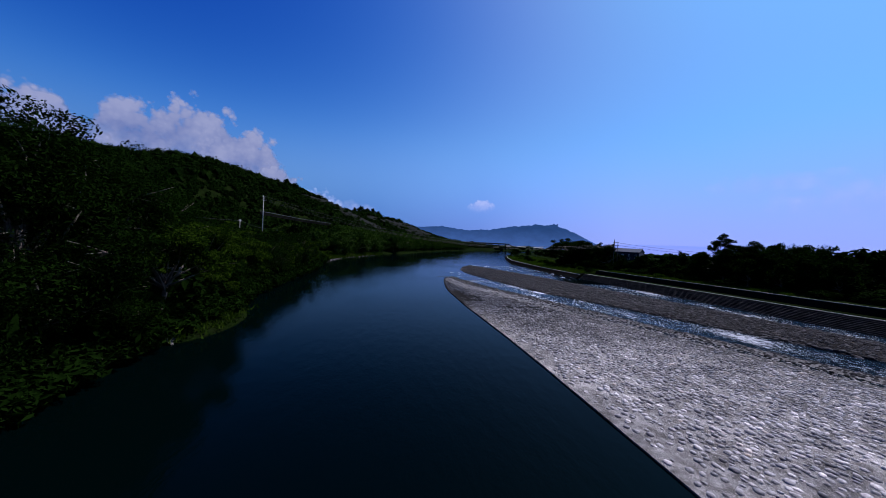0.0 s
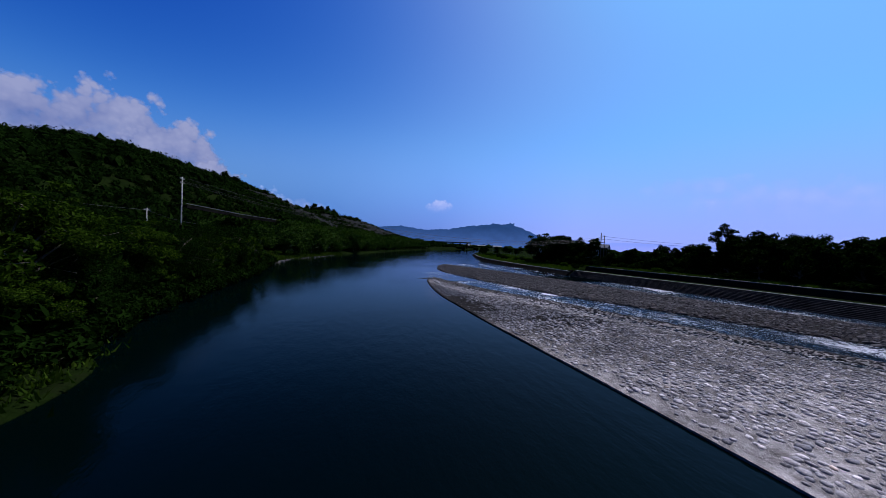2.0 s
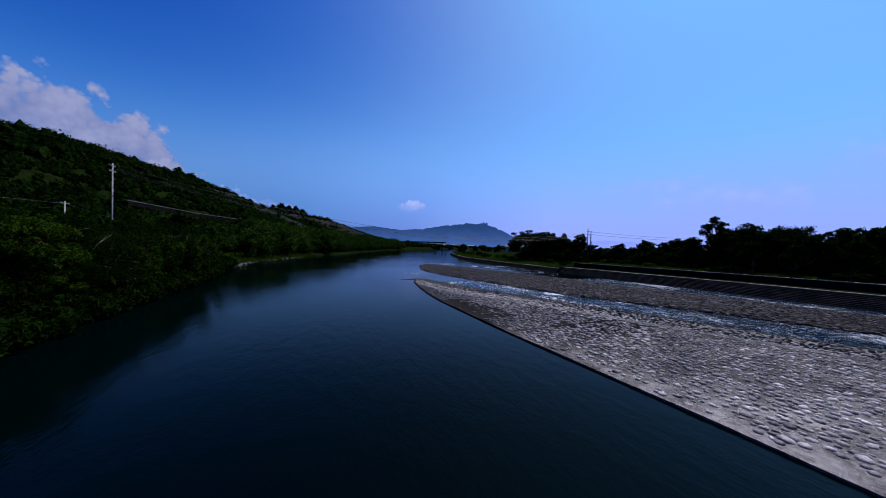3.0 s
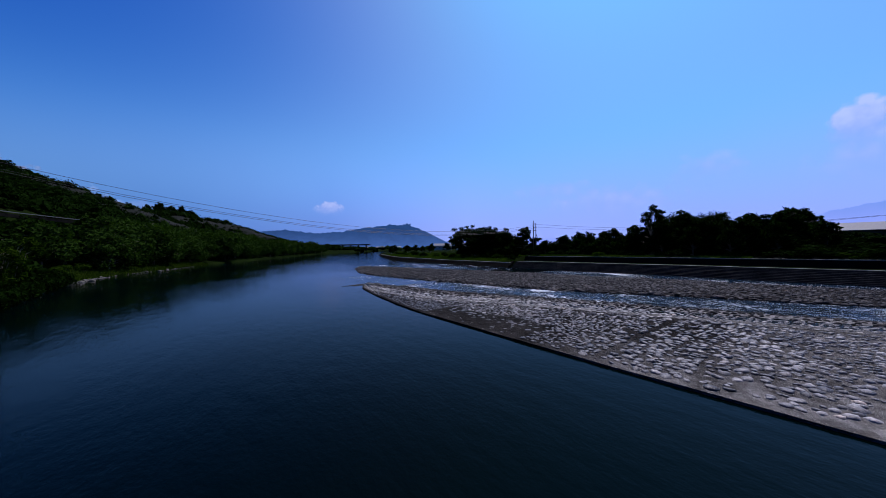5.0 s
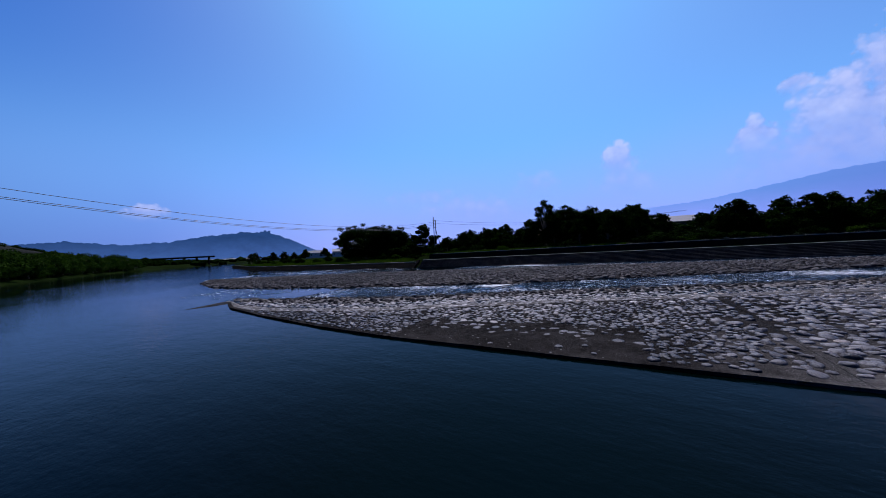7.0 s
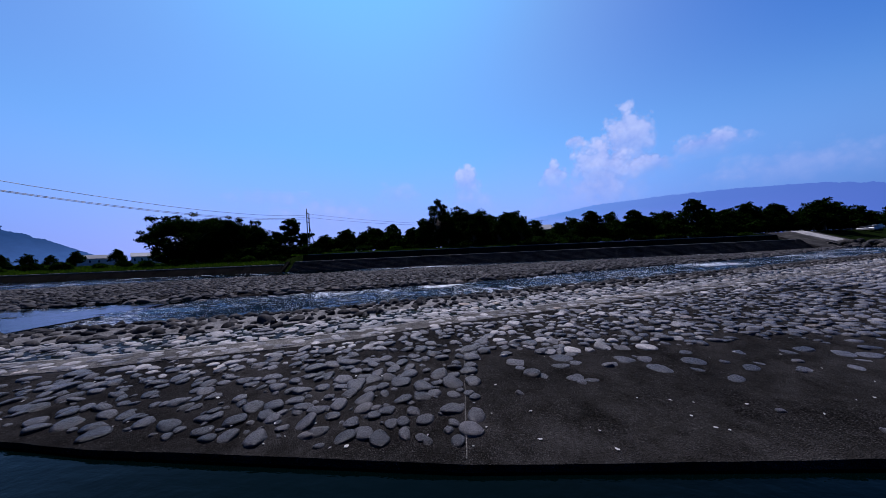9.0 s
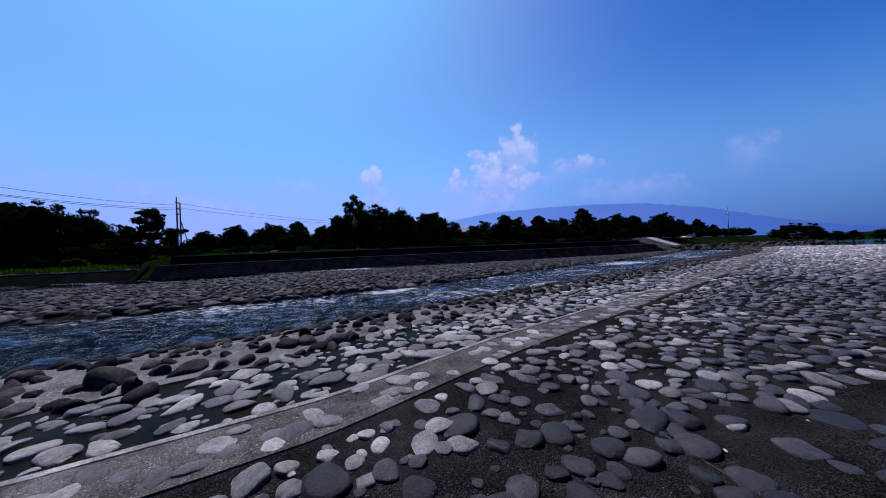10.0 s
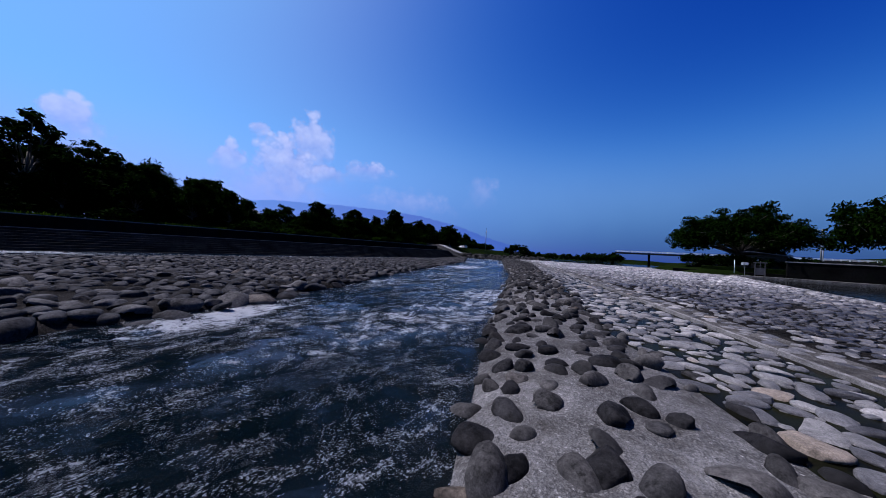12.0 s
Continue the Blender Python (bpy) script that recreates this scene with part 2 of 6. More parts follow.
def rapid_mat():
    """Fast shallow water with foam where the flow breaks, and painted white glitter."""
    m, nt, bs, out = node_mat("rapid_water")
    p = nt.nodes.new("ShaderNodeNewGeometry").outputs["Position"]
    flow = noise_tex(nt, p, 2.3, 7, 0.72, (1.2, 0.8, 1.0))
    big = noise_tex(nt, p, 0.16, 2, 0.5, (1.0, 0.5, 1.0))
    fine = noise_tex(nt, p, 11.0, 7, 0.85)
    f = maths(nt, "ADD", maths(nt, "MULTIPLY", flow.outputs[0], 0.6), maths(nt, "MULTIPLY", big.outputs[0], 0.4))
    f = maths(nt, "ADD", f, maths(nt, "MULTIPLY", maths(nt, "SUBTRACT", fine.outputs[0], 0.5), 0.5))
    # a standing roll of white water under the island's edge; sun glitter painted as flecks
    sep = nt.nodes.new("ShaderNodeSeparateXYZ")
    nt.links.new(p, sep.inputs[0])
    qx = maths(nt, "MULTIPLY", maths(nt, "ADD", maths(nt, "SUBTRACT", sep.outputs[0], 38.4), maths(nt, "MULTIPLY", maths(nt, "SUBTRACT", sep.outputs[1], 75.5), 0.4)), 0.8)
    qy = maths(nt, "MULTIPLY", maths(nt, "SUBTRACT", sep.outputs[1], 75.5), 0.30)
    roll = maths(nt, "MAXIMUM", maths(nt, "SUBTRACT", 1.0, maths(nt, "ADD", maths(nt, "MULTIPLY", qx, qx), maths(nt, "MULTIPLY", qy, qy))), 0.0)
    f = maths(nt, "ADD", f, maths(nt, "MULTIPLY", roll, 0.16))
    glint_fleck = ramp(nt, noise_tex(nt, p, 48.0, 4, 0.75, (1.0, 0.6, 1.0)).outputs[0], [(0.56, (0, 0, 0)), (0.65, (0.24, 0.24, 0.24))]).outputs[0]
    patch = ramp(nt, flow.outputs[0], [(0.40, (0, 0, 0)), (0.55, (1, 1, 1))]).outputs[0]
    f = maths(nt, "ADD", f, maths(nt, "MULTIPLY", glint_fleck, patch))
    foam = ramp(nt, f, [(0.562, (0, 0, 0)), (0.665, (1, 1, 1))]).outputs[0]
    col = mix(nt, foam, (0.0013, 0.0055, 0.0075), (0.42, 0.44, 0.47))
    nt.links.new(col, bs.inputs["Base Color"])
    nt.links.new(maths(nt, "ADD", maths(nt, "MULTIPLY", foam, 0.6), 0.03), bs.inputs["Roughness"])
    bs.inputs["IOR"].default_value = 1.33
    h = maths(nt, "ADD", maths(nt, "MULTIPLY", flow.outputs[0], 0.42), maths(nt, "MULTIPLY", fine.outputs[0], 0.58))
    bump(nt, bs, h, 1.0, 0.42)
    bs.inputs["Specular IOR Level"].default_value = 0.85
    return m


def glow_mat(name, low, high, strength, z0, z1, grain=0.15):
    """Plain far backdrop that glows: kilometres of bright air painted into low and high colours."""
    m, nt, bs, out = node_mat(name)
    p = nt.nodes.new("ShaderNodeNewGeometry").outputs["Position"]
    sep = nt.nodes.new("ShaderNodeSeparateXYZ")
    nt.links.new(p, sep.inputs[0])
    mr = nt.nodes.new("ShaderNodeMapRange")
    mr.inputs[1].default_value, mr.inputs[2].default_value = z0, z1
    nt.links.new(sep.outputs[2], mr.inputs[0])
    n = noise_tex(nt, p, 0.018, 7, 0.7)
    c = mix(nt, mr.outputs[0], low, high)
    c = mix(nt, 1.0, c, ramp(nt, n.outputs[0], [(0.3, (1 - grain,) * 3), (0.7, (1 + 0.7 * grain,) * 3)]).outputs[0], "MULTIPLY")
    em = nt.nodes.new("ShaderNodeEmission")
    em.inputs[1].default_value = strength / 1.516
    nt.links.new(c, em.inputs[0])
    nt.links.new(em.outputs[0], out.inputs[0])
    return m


def cloud_mat(name, strength, density, seed, lit=(0.66, 0.79, 1.0), shade=(0.25, 0.39, 0.80)):
    """Soft cloud: thick in the middle, torn towards the rim."""
    m, nt, bs, out = node_mat(name)
    uv = nt.nodes.new("ShaderNodeUVMap").outputs[0]
    p = nt.nodes.new("ShaderNodeNewGeometry").outputs["Position"]
    soft = noise_tex(nt, p, 0.006 * (1 + 0.13 * seed), 5, 0.55)

    def lumps(scale):
        vo = nt.nodes.new("ShaderNodeTexVoronoi")
        vo.feature = "SMOOTH_F1"
        vo.inputs["Scale"].default_value, vo.inputs["Smoothness"].default_value = scale, 0.35
        wob = nt.nodes.new("ShaderNodeMixRGB")
        wob.blend_type = "LINEAR_LIGHT"
        wob.inputs[0].default_value = 60.0
        nt.links.new(p, wob.inputs[1])
        nt.links.new(noise_tex(nt, p, scale * 1.6, 3).outputs["Color"], wob.inputs[2])
        nt.links.new(wob.outputs[0], vo.inputs["Vector"])
        return vo.outputs["Distance"]

    d = maths(nt, "ADD", maths(nt, "MULTIPLY", lumps(0.0040 + 0.0003 * seed), 0.55), maths(nt, "ADD", maths(nt, "MULTIPLY", lumps(0.010), 0.29), maths(nt, "MULTIPLY", lumps(0.024), 0.16)))
    sep = nt.nodes.new("ShaderNodeSeparateXYZ")
    nt.links.new(uv, sep.inputs[0])
    u = maths(nt, "MULTIPLY", maths(nt, "SUBTRACT", sep.outputs[0], 0.5), 2.0)
    v = maths(nt, "MULTIPLY", maths(nt, "SUBTRACT", sep.outputs[1], 0.5), 2.0)
    # heaped: round and crisp above, thinning out into the haze below
    vb = maths(nt, "MULTIPLY", maths(nt, "ADD", v, 0.35), 0.78)
    r = maths(nt, "SQRT", maths(nt, "ADD", maths(nt, "MULTIPLY", u, u), maths(nt, "MULTIPLY", vb, vb)))
    body = maths(nt, "SUBTRACT", 1.0, r)
    a = maths(nt, "ADD", body, maths(nt, "MULTIPLY", maths(nt, "MULTIPLY", maths(nt, "SUBTRACT", 0.46, d), 0.78), maths(nt, "MINIMUM", 1.0, maths(nt, "MAXIMUM", 0.0, maths(nt, "MULTIPLY", maths(nt, "ADD", body, 0.05), 3.0)))))
    a = maths(nt, "ADD", a, maths(nt, "MULTIPLY", maths(nt, "SUBTRACT", soft.outputs[0], 0.5), 0.30))
    low = nt.nodes.new("ShaderNodeMapRange")
    low.interpolation_type = "SMOOTHSTEP"
    low.inputs[1].default_value, low.inputs[2].default_value = -0.85, 0.25
    nt.links.new(maths(nt, "ADD", v, maths(nt, "MULTIPLY", maths(nt, "SUBTRACT", soft.outputs[0], 0.5), 0.5)), low.inputs[0])
    width = maths(nt, "SUBTRACT", 0.62, maths(nt, "MULTIPLY", low.outputs[0], 0.62 - 0.13 / density))
    rim_a = nt.nodes.new("ShaderNodeClamp")
    nt.links.new(maths(nt, "DIVIDE", maths(nt, "SUBTRACT", a, 0.24), width), rim_a.inputs[0])
    rim_b = maths(nt, "MULTIPLY", rim_a.outputs[0], maths(nt, "ADD", maths(nt, "MULTIPLY", low.outputs[0], 0.82), 0.18))
    rim_c = maths(nt, "MULTIPLY", rim_b, min(1.0, density))
    edge = nt.nodes.new("ShaderNodeMapRange")
    edge.inputs[1].default_value, edge.inputs[2].default_value = 0.0, 0.10
    nt.links.new(maths(nt, "SUBTRACT", 1.0, maths(nt, "MAXIMUM", maths(nt, "ABSOLUTE", u), maths(nt, "ABSOLUTE", v))), edge.inputs[0])
    # sunlit tops and shaded bases are painted into the glow
    tone = maths(nt, "SUBTRACT", maths(nt, "ADD", maths(nt, "MULTIPLY", v, 0.30), 0.95), maths(nt, "MULTIPLY", d, 0.75))
    tone = maths(nt, "ADD", tone, maths(nt, "MULTIPLY", maths(nt, "SUBTRACT", soft.outputs[0], 0.5), 0.5))
    em = nt.nodes.new("ShaderNodeEmission")
    em.inputs[1].default_value = strength / 1.516
    nt.links.new(ramp(nt, tone, [(0.25, shade), (0.85, lit)]).outputs[0], em.inputs[0])
    tr = nt.nodes.new("ShaderNodeBsdfTransparent")
    ms = nt.nodes.new("ShaderNodeMixShader")
    nt.links.new(maths(nt, "MULTIPLY", rim_c, edge.outputs[0]), ms.inputs[0])
    nt.links.new(tr.outputs[0], ms.inputs[1])
    nt.links.new(em.outputs[0], ms.inputs[2])
    nt.links.new(ms.outputs[0], out.inputs[0])
    return m


M = {}
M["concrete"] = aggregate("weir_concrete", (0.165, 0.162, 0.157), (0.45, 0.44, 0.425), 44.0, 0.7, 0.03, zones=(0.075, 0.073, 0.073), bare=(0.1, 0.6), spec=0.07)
M["pale_concrete"] = aggregate("bank_concrete", (0.055, 0.055, 0.0545), (0.21, 0.207, 0.202), 30.0, 0.7, 0.045, bare=(0.45, 0.9), spark=1.0, proud=0.3)
M["strip_concrete"] = aggregate("joint_strip_concrete", (0.045, 0.043, 0.039), (0.16, 0.155, 0.146), 46.0, 0.7, 0.04, bare=(0.2, 0.7), spark=1.0, proud=0.35)
M["kerb"] = aggregate("kerb_concrete", (0.09, 0.088, 0.084), (0.30, 0.294, 0.285), 46.0, 0.7, 0.02, bare=(0.5, 0.9), spark=0.6, proud=0.2)
# near-black: shade on walls facing away from the sun is put into the colour
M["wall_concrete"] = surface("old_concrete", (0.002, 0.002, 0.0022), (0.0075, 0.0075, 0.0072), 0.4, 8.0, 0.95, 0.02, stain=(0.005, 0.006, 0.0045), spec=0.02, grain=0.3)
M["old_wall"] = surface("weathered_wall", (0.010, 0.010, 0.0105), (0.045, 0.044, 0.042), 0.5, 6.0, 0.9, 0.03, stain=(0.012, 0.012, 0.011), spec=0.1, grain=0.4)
# lighter copy for the steps, with their sunlit treads put into the colour
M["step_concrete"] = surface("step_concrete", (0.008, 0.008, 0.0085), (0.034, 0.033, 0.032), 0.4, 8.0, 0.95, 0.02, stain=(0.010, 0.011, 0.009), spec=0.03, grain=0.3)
M["coping"] = surface("coping_concrete", (0.08, 0.08, 0.078), (0.20, 0.196, 0.19), 0.6, 10.0, 0.9, 0.01, grain=0.3)
STONE = ((0.068, 0.069, 0.073), (0.38, 0.373, 0.362))
M["paver"] = surface("river_stone", *STONE, 0.5, 21.0, 0.42, 0.022, "island", spec=0.36, dark_zones=((0.28, 0.28, 0.30), (0.24, 0.238, 0.247)), grain=0.38)
M["paver_piece"] = surface("river_stone_piece", *STONE, 0.5, 21.0, 0.42, 0.022, "object", spec=0.36, dark_zones=((0.28, 0.28, 0.30), (0.24, 0.238, 0.247)), grain=0.38)
PALE = ((0.075, 0.075, 0.075), (0.19, 0.187, 0.182))
M["flat_pale"] = surface("pale_flat_stone", *PALE, 0.8, 19.0, 0.48, 0.025, "island", grain=0.35, spec=0.25)
M["flat_pale_piece"] = surface("pale_flat_stone_piece", *PALE, 0.8, 19.0, 0.48, 0.025, "object", grain=0.35, spec=0.25)
DARK = ((0.006, 0.0061, 0.0065), (0.054, 0.053, 0.052))
ISLE = ((0.006, 0.0062, 0.0068), (0.066, 0.066, 0.067))
M["isle_stone"] = surface("island_boulder", *ISLE, 1.6, 16.0, 0.6, 0.012, "island", spec=0.15, grain=0.25)
M["isle_stone_piece"] = surface("island_boulder_piece", *ISLE, 1.6, 16.0, 0.6, 0.012, "object", spec=0.15, grain=0.25)
M["boulder"] = surface("bank_boulder", *DARK, 1.6, 16.0, 0.55, 0.008, "island", stain=(0.012, 0.012, 0.012), grain=0.22, spec=0.12)
M["boulder_piece"] = surface("bank_boulder_piece", *DARK, 1.6, 16.0, 0.55, 0.008, "object", stain=(0.012, 0.012, 0.012), grain=0.22, spec=0.12)
M["mud"] = surface("wet_silt", (0.0014, 0.0016, 0.0011), (0.006, 0.006, 0.0036), 0.8, 9.0, 0.22, 0.006, stain=(0.006, 0.0068, 0.0014), spec=0.12)
M["soil"] = surface("ground_soil", (0.0012, 0.003, 0.0006), (0.005, 0.010, 0.0018), 0.05, 1.2, 0.95, 0.15, stain=(0.004, 0.006, 0.002), spec=0.05)
M["cut"] = surface("bare_cut_slope", (0.005, 0.0057, 0.0058), (0.016, 0.0175, 0.0175), 0.05, 0.7, 0.95, 0.4, stain=(0.005, 0.008, 0.003), spec=0.05)
M["edging"] = surface("edging_stone", (0.03, 0.03, 0.028), (0.105, 0.10, 0.092), 0.9, 5.0, 0.9, 0.05, stain=(0.02, 0.025, 0.012), spec=0.1, grain=0.3)
M["asphalt"] = surface("asphalt", (0.05, 0.05, 0.052), (0.10, 0.10, 0.10), 0.2, 20.0, 0.9, 0.005)
M["bark"] = surface("bark", (0.03, 0.026, 0.022), (0.10, 0.085, 0.07), 2.0, 14.0, 0.95, 0.03)
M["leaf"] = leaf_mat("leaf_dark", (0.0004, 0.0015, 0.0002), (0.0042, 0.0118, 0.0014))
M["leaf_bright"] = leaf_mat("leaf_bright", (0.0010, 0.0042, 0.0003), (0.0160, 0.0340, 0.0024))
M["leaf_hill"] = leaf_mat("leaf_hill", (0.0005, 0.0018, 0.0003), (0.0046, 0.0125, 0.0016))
# lighter leaf copy: haze and frontal sun on far shore trees painted in
M["leaf_far_lit"] = leaf_mat("leaf_far_lit", (0.0022, 0.0070, 0.0013), (0.0150, 0.0340, 0.0050))
M["grass"] = leaf_mat("grass_blade", (0.008, 0.022, 0.0016), (0.033, 0.062, 0.005))
M["reed"] = leaf_mat("shore_grass_blade", (0.004, 0.012, 0.001), (0.022, 0.040, 0.004))
M["steel"] = plain("galvanised_steel", (0.14, 0.145, 0.15), 0.6, 0.3)
M["dark_steel"] = plain("weathered_steel", (0.06, 0.06, 0.065), 0.6, 0.4)
M["pole"] = plain("pole_concrete", (0.18, 0.18, 0.175), 0.85)
M["wire"] = plain("cable", (0.02, 0.02, 0.022), 0.6)
M["insulator"] = plain("porcelain", (0.16, 0.16, 0.16), 0.6)
M["white_roof"] = plain("white_sheet_roof", (0.10, 0.105, 0.115), 0.9)
M["sheet_roof"] = plain("pale_metal_roof", (0.13, 0.135, 0.145), 0.7)
M["blue_roof"] = plain("dark_blue_roof", (0.012, 0.018, 0.030), 0.8)
M["blue_wall"] = plain("blue_sheet_wall", (0.008, 0.012, 0.020), 0.8)
M["timber"] = plain("dark_timber", (0.045, 0.038, 0.032), 0.85)
M["plaster"] = plain("plaster", (0.28, 0.275, 0.26), 0.9)
M["tile"] = plain("grey_roof_tile", (0.11, 0.115, 0.125), 0.55)
M["glass"] = plain("dark_window_glass", (0.015, 0.018, 0.022), 0.08)
M["white_paint"] = plain("white_paint", (0.72, 0.72, 0.72), 0.4)
M["rubber"] = plain("tyre_rubber", (0.02, 0.02, 0.02), 0.85)
M["car_paint"] = plain("car_paint", (0.26, 0.27, 0.28), 0.4, 0.0)
M["pool"], M["rapid"] = pool_mat(), rapid_mat()


# ---- small builders ----
def mesh_of(name, verts, faces, smooth=False):
    me = bpy.data.meshes.new(name)
    me.from_pydata([tuple(map(float, v)) for v in verts], [], [tuple(int(i) for i in f) for f in faces])
    if smooth:
        me.polygons.foreach_set("use_smooth", [True] * len(me.polygons))
    me.update()
    return me


def ob_of(name, me, material, parent=None, label=""):
    me.materials.append(material)
    ob = new(name, me)
    if parent is not None:
        ob.parent = parent
    if label:
        ob["label"] = label
    return ob


def part(name, bm, material, parent=None, label="", smooth=False):
    me = bpy.data.meshes.new(name)
    bm.normal_update()
    bm.to_mesh(me)
    bm.free()
    if smooth:
        me.polygons.foreach_set("use_smooth", [True] * len(me.polygons))
    return ob_of(name, me, material, parent, label)


def thing(name, x, y, z, rz=0.0, **tags):
    e = new(name)
    e.matrix_basis = pose(x, y, z, 0, 0, rz)
    e.empty_display_size = 0.2
    return tagged(e, **tags)


def box(bm, x0, y0, z0, x1, y1, z1, bevel=0.0):
    r = bmesh.ops.create_cube(bm, size=1.0)
    for v in r["verts"]:
        v.co = Vector(((x0 + x1) / 2 + v.co.x * (x1 - x0), (y0 + y1) / 2 + v.co.y * (y1 - y0), (z0 + z1) / 2 + v.co.z * (z1 - z0)))
    if bevel:
        es = list({e for v in r["verts"] for e in v.link_edges})
        bmesh.ops.bevel(bm, geom=es, offset=bevel, segments=1, affect="EDGES")
    return bm


def rod(bm, a, b, r0, r1, n=8):
    a, b = Vector(a), Vector(b)
    d = b - a
    m = Matrix.Translation((a + b) / 2) @ d.to_track_quat("Z", "Y").to_matrix().to_4x4()
    bmesh.ops.create_cone(bm, cap_ends=True, segments=n, radius1=r0, radius2=r1, depth=d.length, matrix=m)
    return bm


def prism(bm, profile, y0, y1):
    """A profile in x, z drawn out along y."""
    a = [bm.verts.new((x, y0, z)) for x, z in profile]
    b = [bm.verts.new((x, y1, z)) for x, z in profile]
    n = len(profile)
    bm.faces.new(a)
    bm.faces.new(b[::-1])
    for i in range(n):
        bm.faces.new((a[i], b[i], b[(i + 1) % n], a[(i + 1) % n]))
    bmesh.ops.recalc_face_normals(bm, faces=bm.faces)
    return bm


def nz(x, y, z=0.0, s=1.0):
    return noise.noise((x * s, y * s, z * s))


def line(*pts):
    """x as a function of y along a plan line."""
    ys, xs = [p[1] for p in pts], [p[0] for p in pts]
    return lambda y: np.interp(y, ys, xs)


# ---- plan lines, x by y ----
W_EDGE = line((16.6, -30), (16.3, 16), (16.1, 31), (15.8, 40), (14.9, 55), (14.7, 60), (14.4, 74), (14.7, 80), (15.7, 88.7), (17.0, 96.6), (18.6, 100.5), (20.5, 102.5))
CH_NEAR = line((79, -25), (57.5, 18), (50, 33), (43, 46), (38.3, 57), (34, 67), (31.7, 72.5), (29.4, 77.4), (27.2, 83), (24.8, 90), (22.4, 96), (20.4, 103))
CH_FAR = line((93, -25), (86, -13), (64.5, 22), (54, 45), (45.8, 62), (41.2, 70), (38.9, 75), (37.4, 80), (35.5, 86), (33.2, 95), (31, 105), (28.8, 117), (29, 130), (33.5, 146), (40, 158))
CURB = line((71, -25), (51.5, 13), (42.0, 33.3), (38.0, 41), (32.35, 53.5), (29.9, 59), (27.1, 65.5), (23.25, 74.3), (21.2, 78.3), (19.2, 85), (18.0, 92), (18.2, 97), (19.3, 101))
TROUGH = line((74, -25), (53.6, 11), (41, 41), (33.2, 59), (29.1, 69.6), (27.6, 72.2), (26.2, 75), (24.9, 78), (23.5, 80), (21.9, 84), (20.5, 91), (19.7, 97), (19.9, 102))
ISLE_FAR = line((99, -25), (91, -13), (77.5, 20), (73, 46), (70, 60), (67.5, 71), (65, 78), (61.5, 93), (58.5, 105), (55, 117), (50.5, 132), (44, 150), (40, 158))
REV = line((150, -220), (120, -110), (105, -60), (93, -15), (85, 11), (79, 50), (77, 72), (74, 90), (71, 112), (72, 150), (78, 200), (90, 240), (112, 300), (170, 420), (300, 600), (520, 800), (2500, 2200))
SHORE = line((-60, -900), (-32, -260), (-24, -80), (-19.5, 0), (-19.2, 37), (-19.8, 48.6), (-22.5, 60), (-23.5, 72), (-24, 105), (-28, 136), (-28.5, 152), (-26.4, 173), (-18, 194), (-5, 240), (13, 267), (31, 321), (50, 360), (72, 417), (105, 480), (148, 542), (230, 650), (308, 748), (560, 1000), (2400, 2400))
RIDGE_X = line((-300, -700), (-240, -100), (-215, 150), (-199, 291), (-168, 413), (-122, 512), (-87, 560), (-42, 626), (-2, 677), (47, 725), (110, 800), (300, 1000), (2200, 2600))
RIDGE_Z = line((30, -700), (36, -100), (46, 150), (54, 220), (61, 267), (68, 290), (71, 322), (73, 365), (70, 411), (69, 457), (57, 485), (56, 515), (49, 535), (47, 551), (51, 565), (55, 586), (55, 611), (52, 626), (42, 636), (32, 647), (29, 673), (23, 700), (15, 723), (8, 800), (6, 1000), (6, 2600))


def chan_z(y):
    return np.interp(y, [-40, 60, 80, 112], [-0.55, -0.22, -0.12, 0.0])


def weir_z(x, y):
    return 0.12 + 0.012 * np.clip(x - W_EDGE(y), 0, 12) + 0.02 * np.sin(0.23 * x + 0.4 * y) * np.cos(0.31 * y)


def bank_ground(x, y):
    """Height of the ground sheet away from the built banks."""
    r, s = float(REV(y)), float(SHORE(y))
    if x > r:
        o = x - r
        if y > 116:
            z = -1.2 if o < 2.4 else 1.7 + min(o - 2.4, 40) * 0.035
        elif y > -14:
            z = -1.2 if o < 9.6 else 3.45
        else:
            z = -1.2 if o < 2 else min(4.2, (o - 2) * 0.32)
        return z + (0.25 * nz(x, y, 0, 0.06) if o > 14 else 0)
    if x < s:
        o = s - x
        rx, rz = float(RIDGE_X(y)), float(RIDGE_Z(y))
        z = np.interp(o, [0, 1.2, 6, 16, 34], [-0.5, 0.4, 1.6, 3.6, 5.0])
        w = max(s - rx, 60.0)
        u = min(max((o - 34) / max(w - 34, 30), 0), 1.6)
        up = u * u * (3 - 2 * u) if u < 1 else 1 - 0.3 * (u - 1)
        return float(z + (rz - 5) * up + 3.0 * u * nz(x, y, 3, 0.02))
    return -1.3

# ---- ground sheet ----
def spaced(lo, hi, step, ends, grow=1.16):
    a = list(np.arange(lo, hi + 0.01, step))
    d = step
    while a[0] > -ends:
        d *= grow
        a.insert(0, a[0] - d)
    d = step
    while a[-1] < ends:
        d *= grow
        a.append(a[-1] + d)
    return np.array(a)


gx, gy = spaced(-70, 150, 2.5, 4600), spaced(-70, 300, 5.0, 4600, 1.10)
gv = [(x, y, bank_ground(x, y)) for y in gy for x in gx]
nxg = len(gx)
gf = [(j * nxg + i, j * nxg + i + 1, (j + 1) * nxg + i + 1, (j + 1) * nxg + i) for j in range(len(gy) - 1) for i in range(nxg - 1)]
ground = ob_of("ground", mesh_of("ground", gv, gf, True), M["soil"])
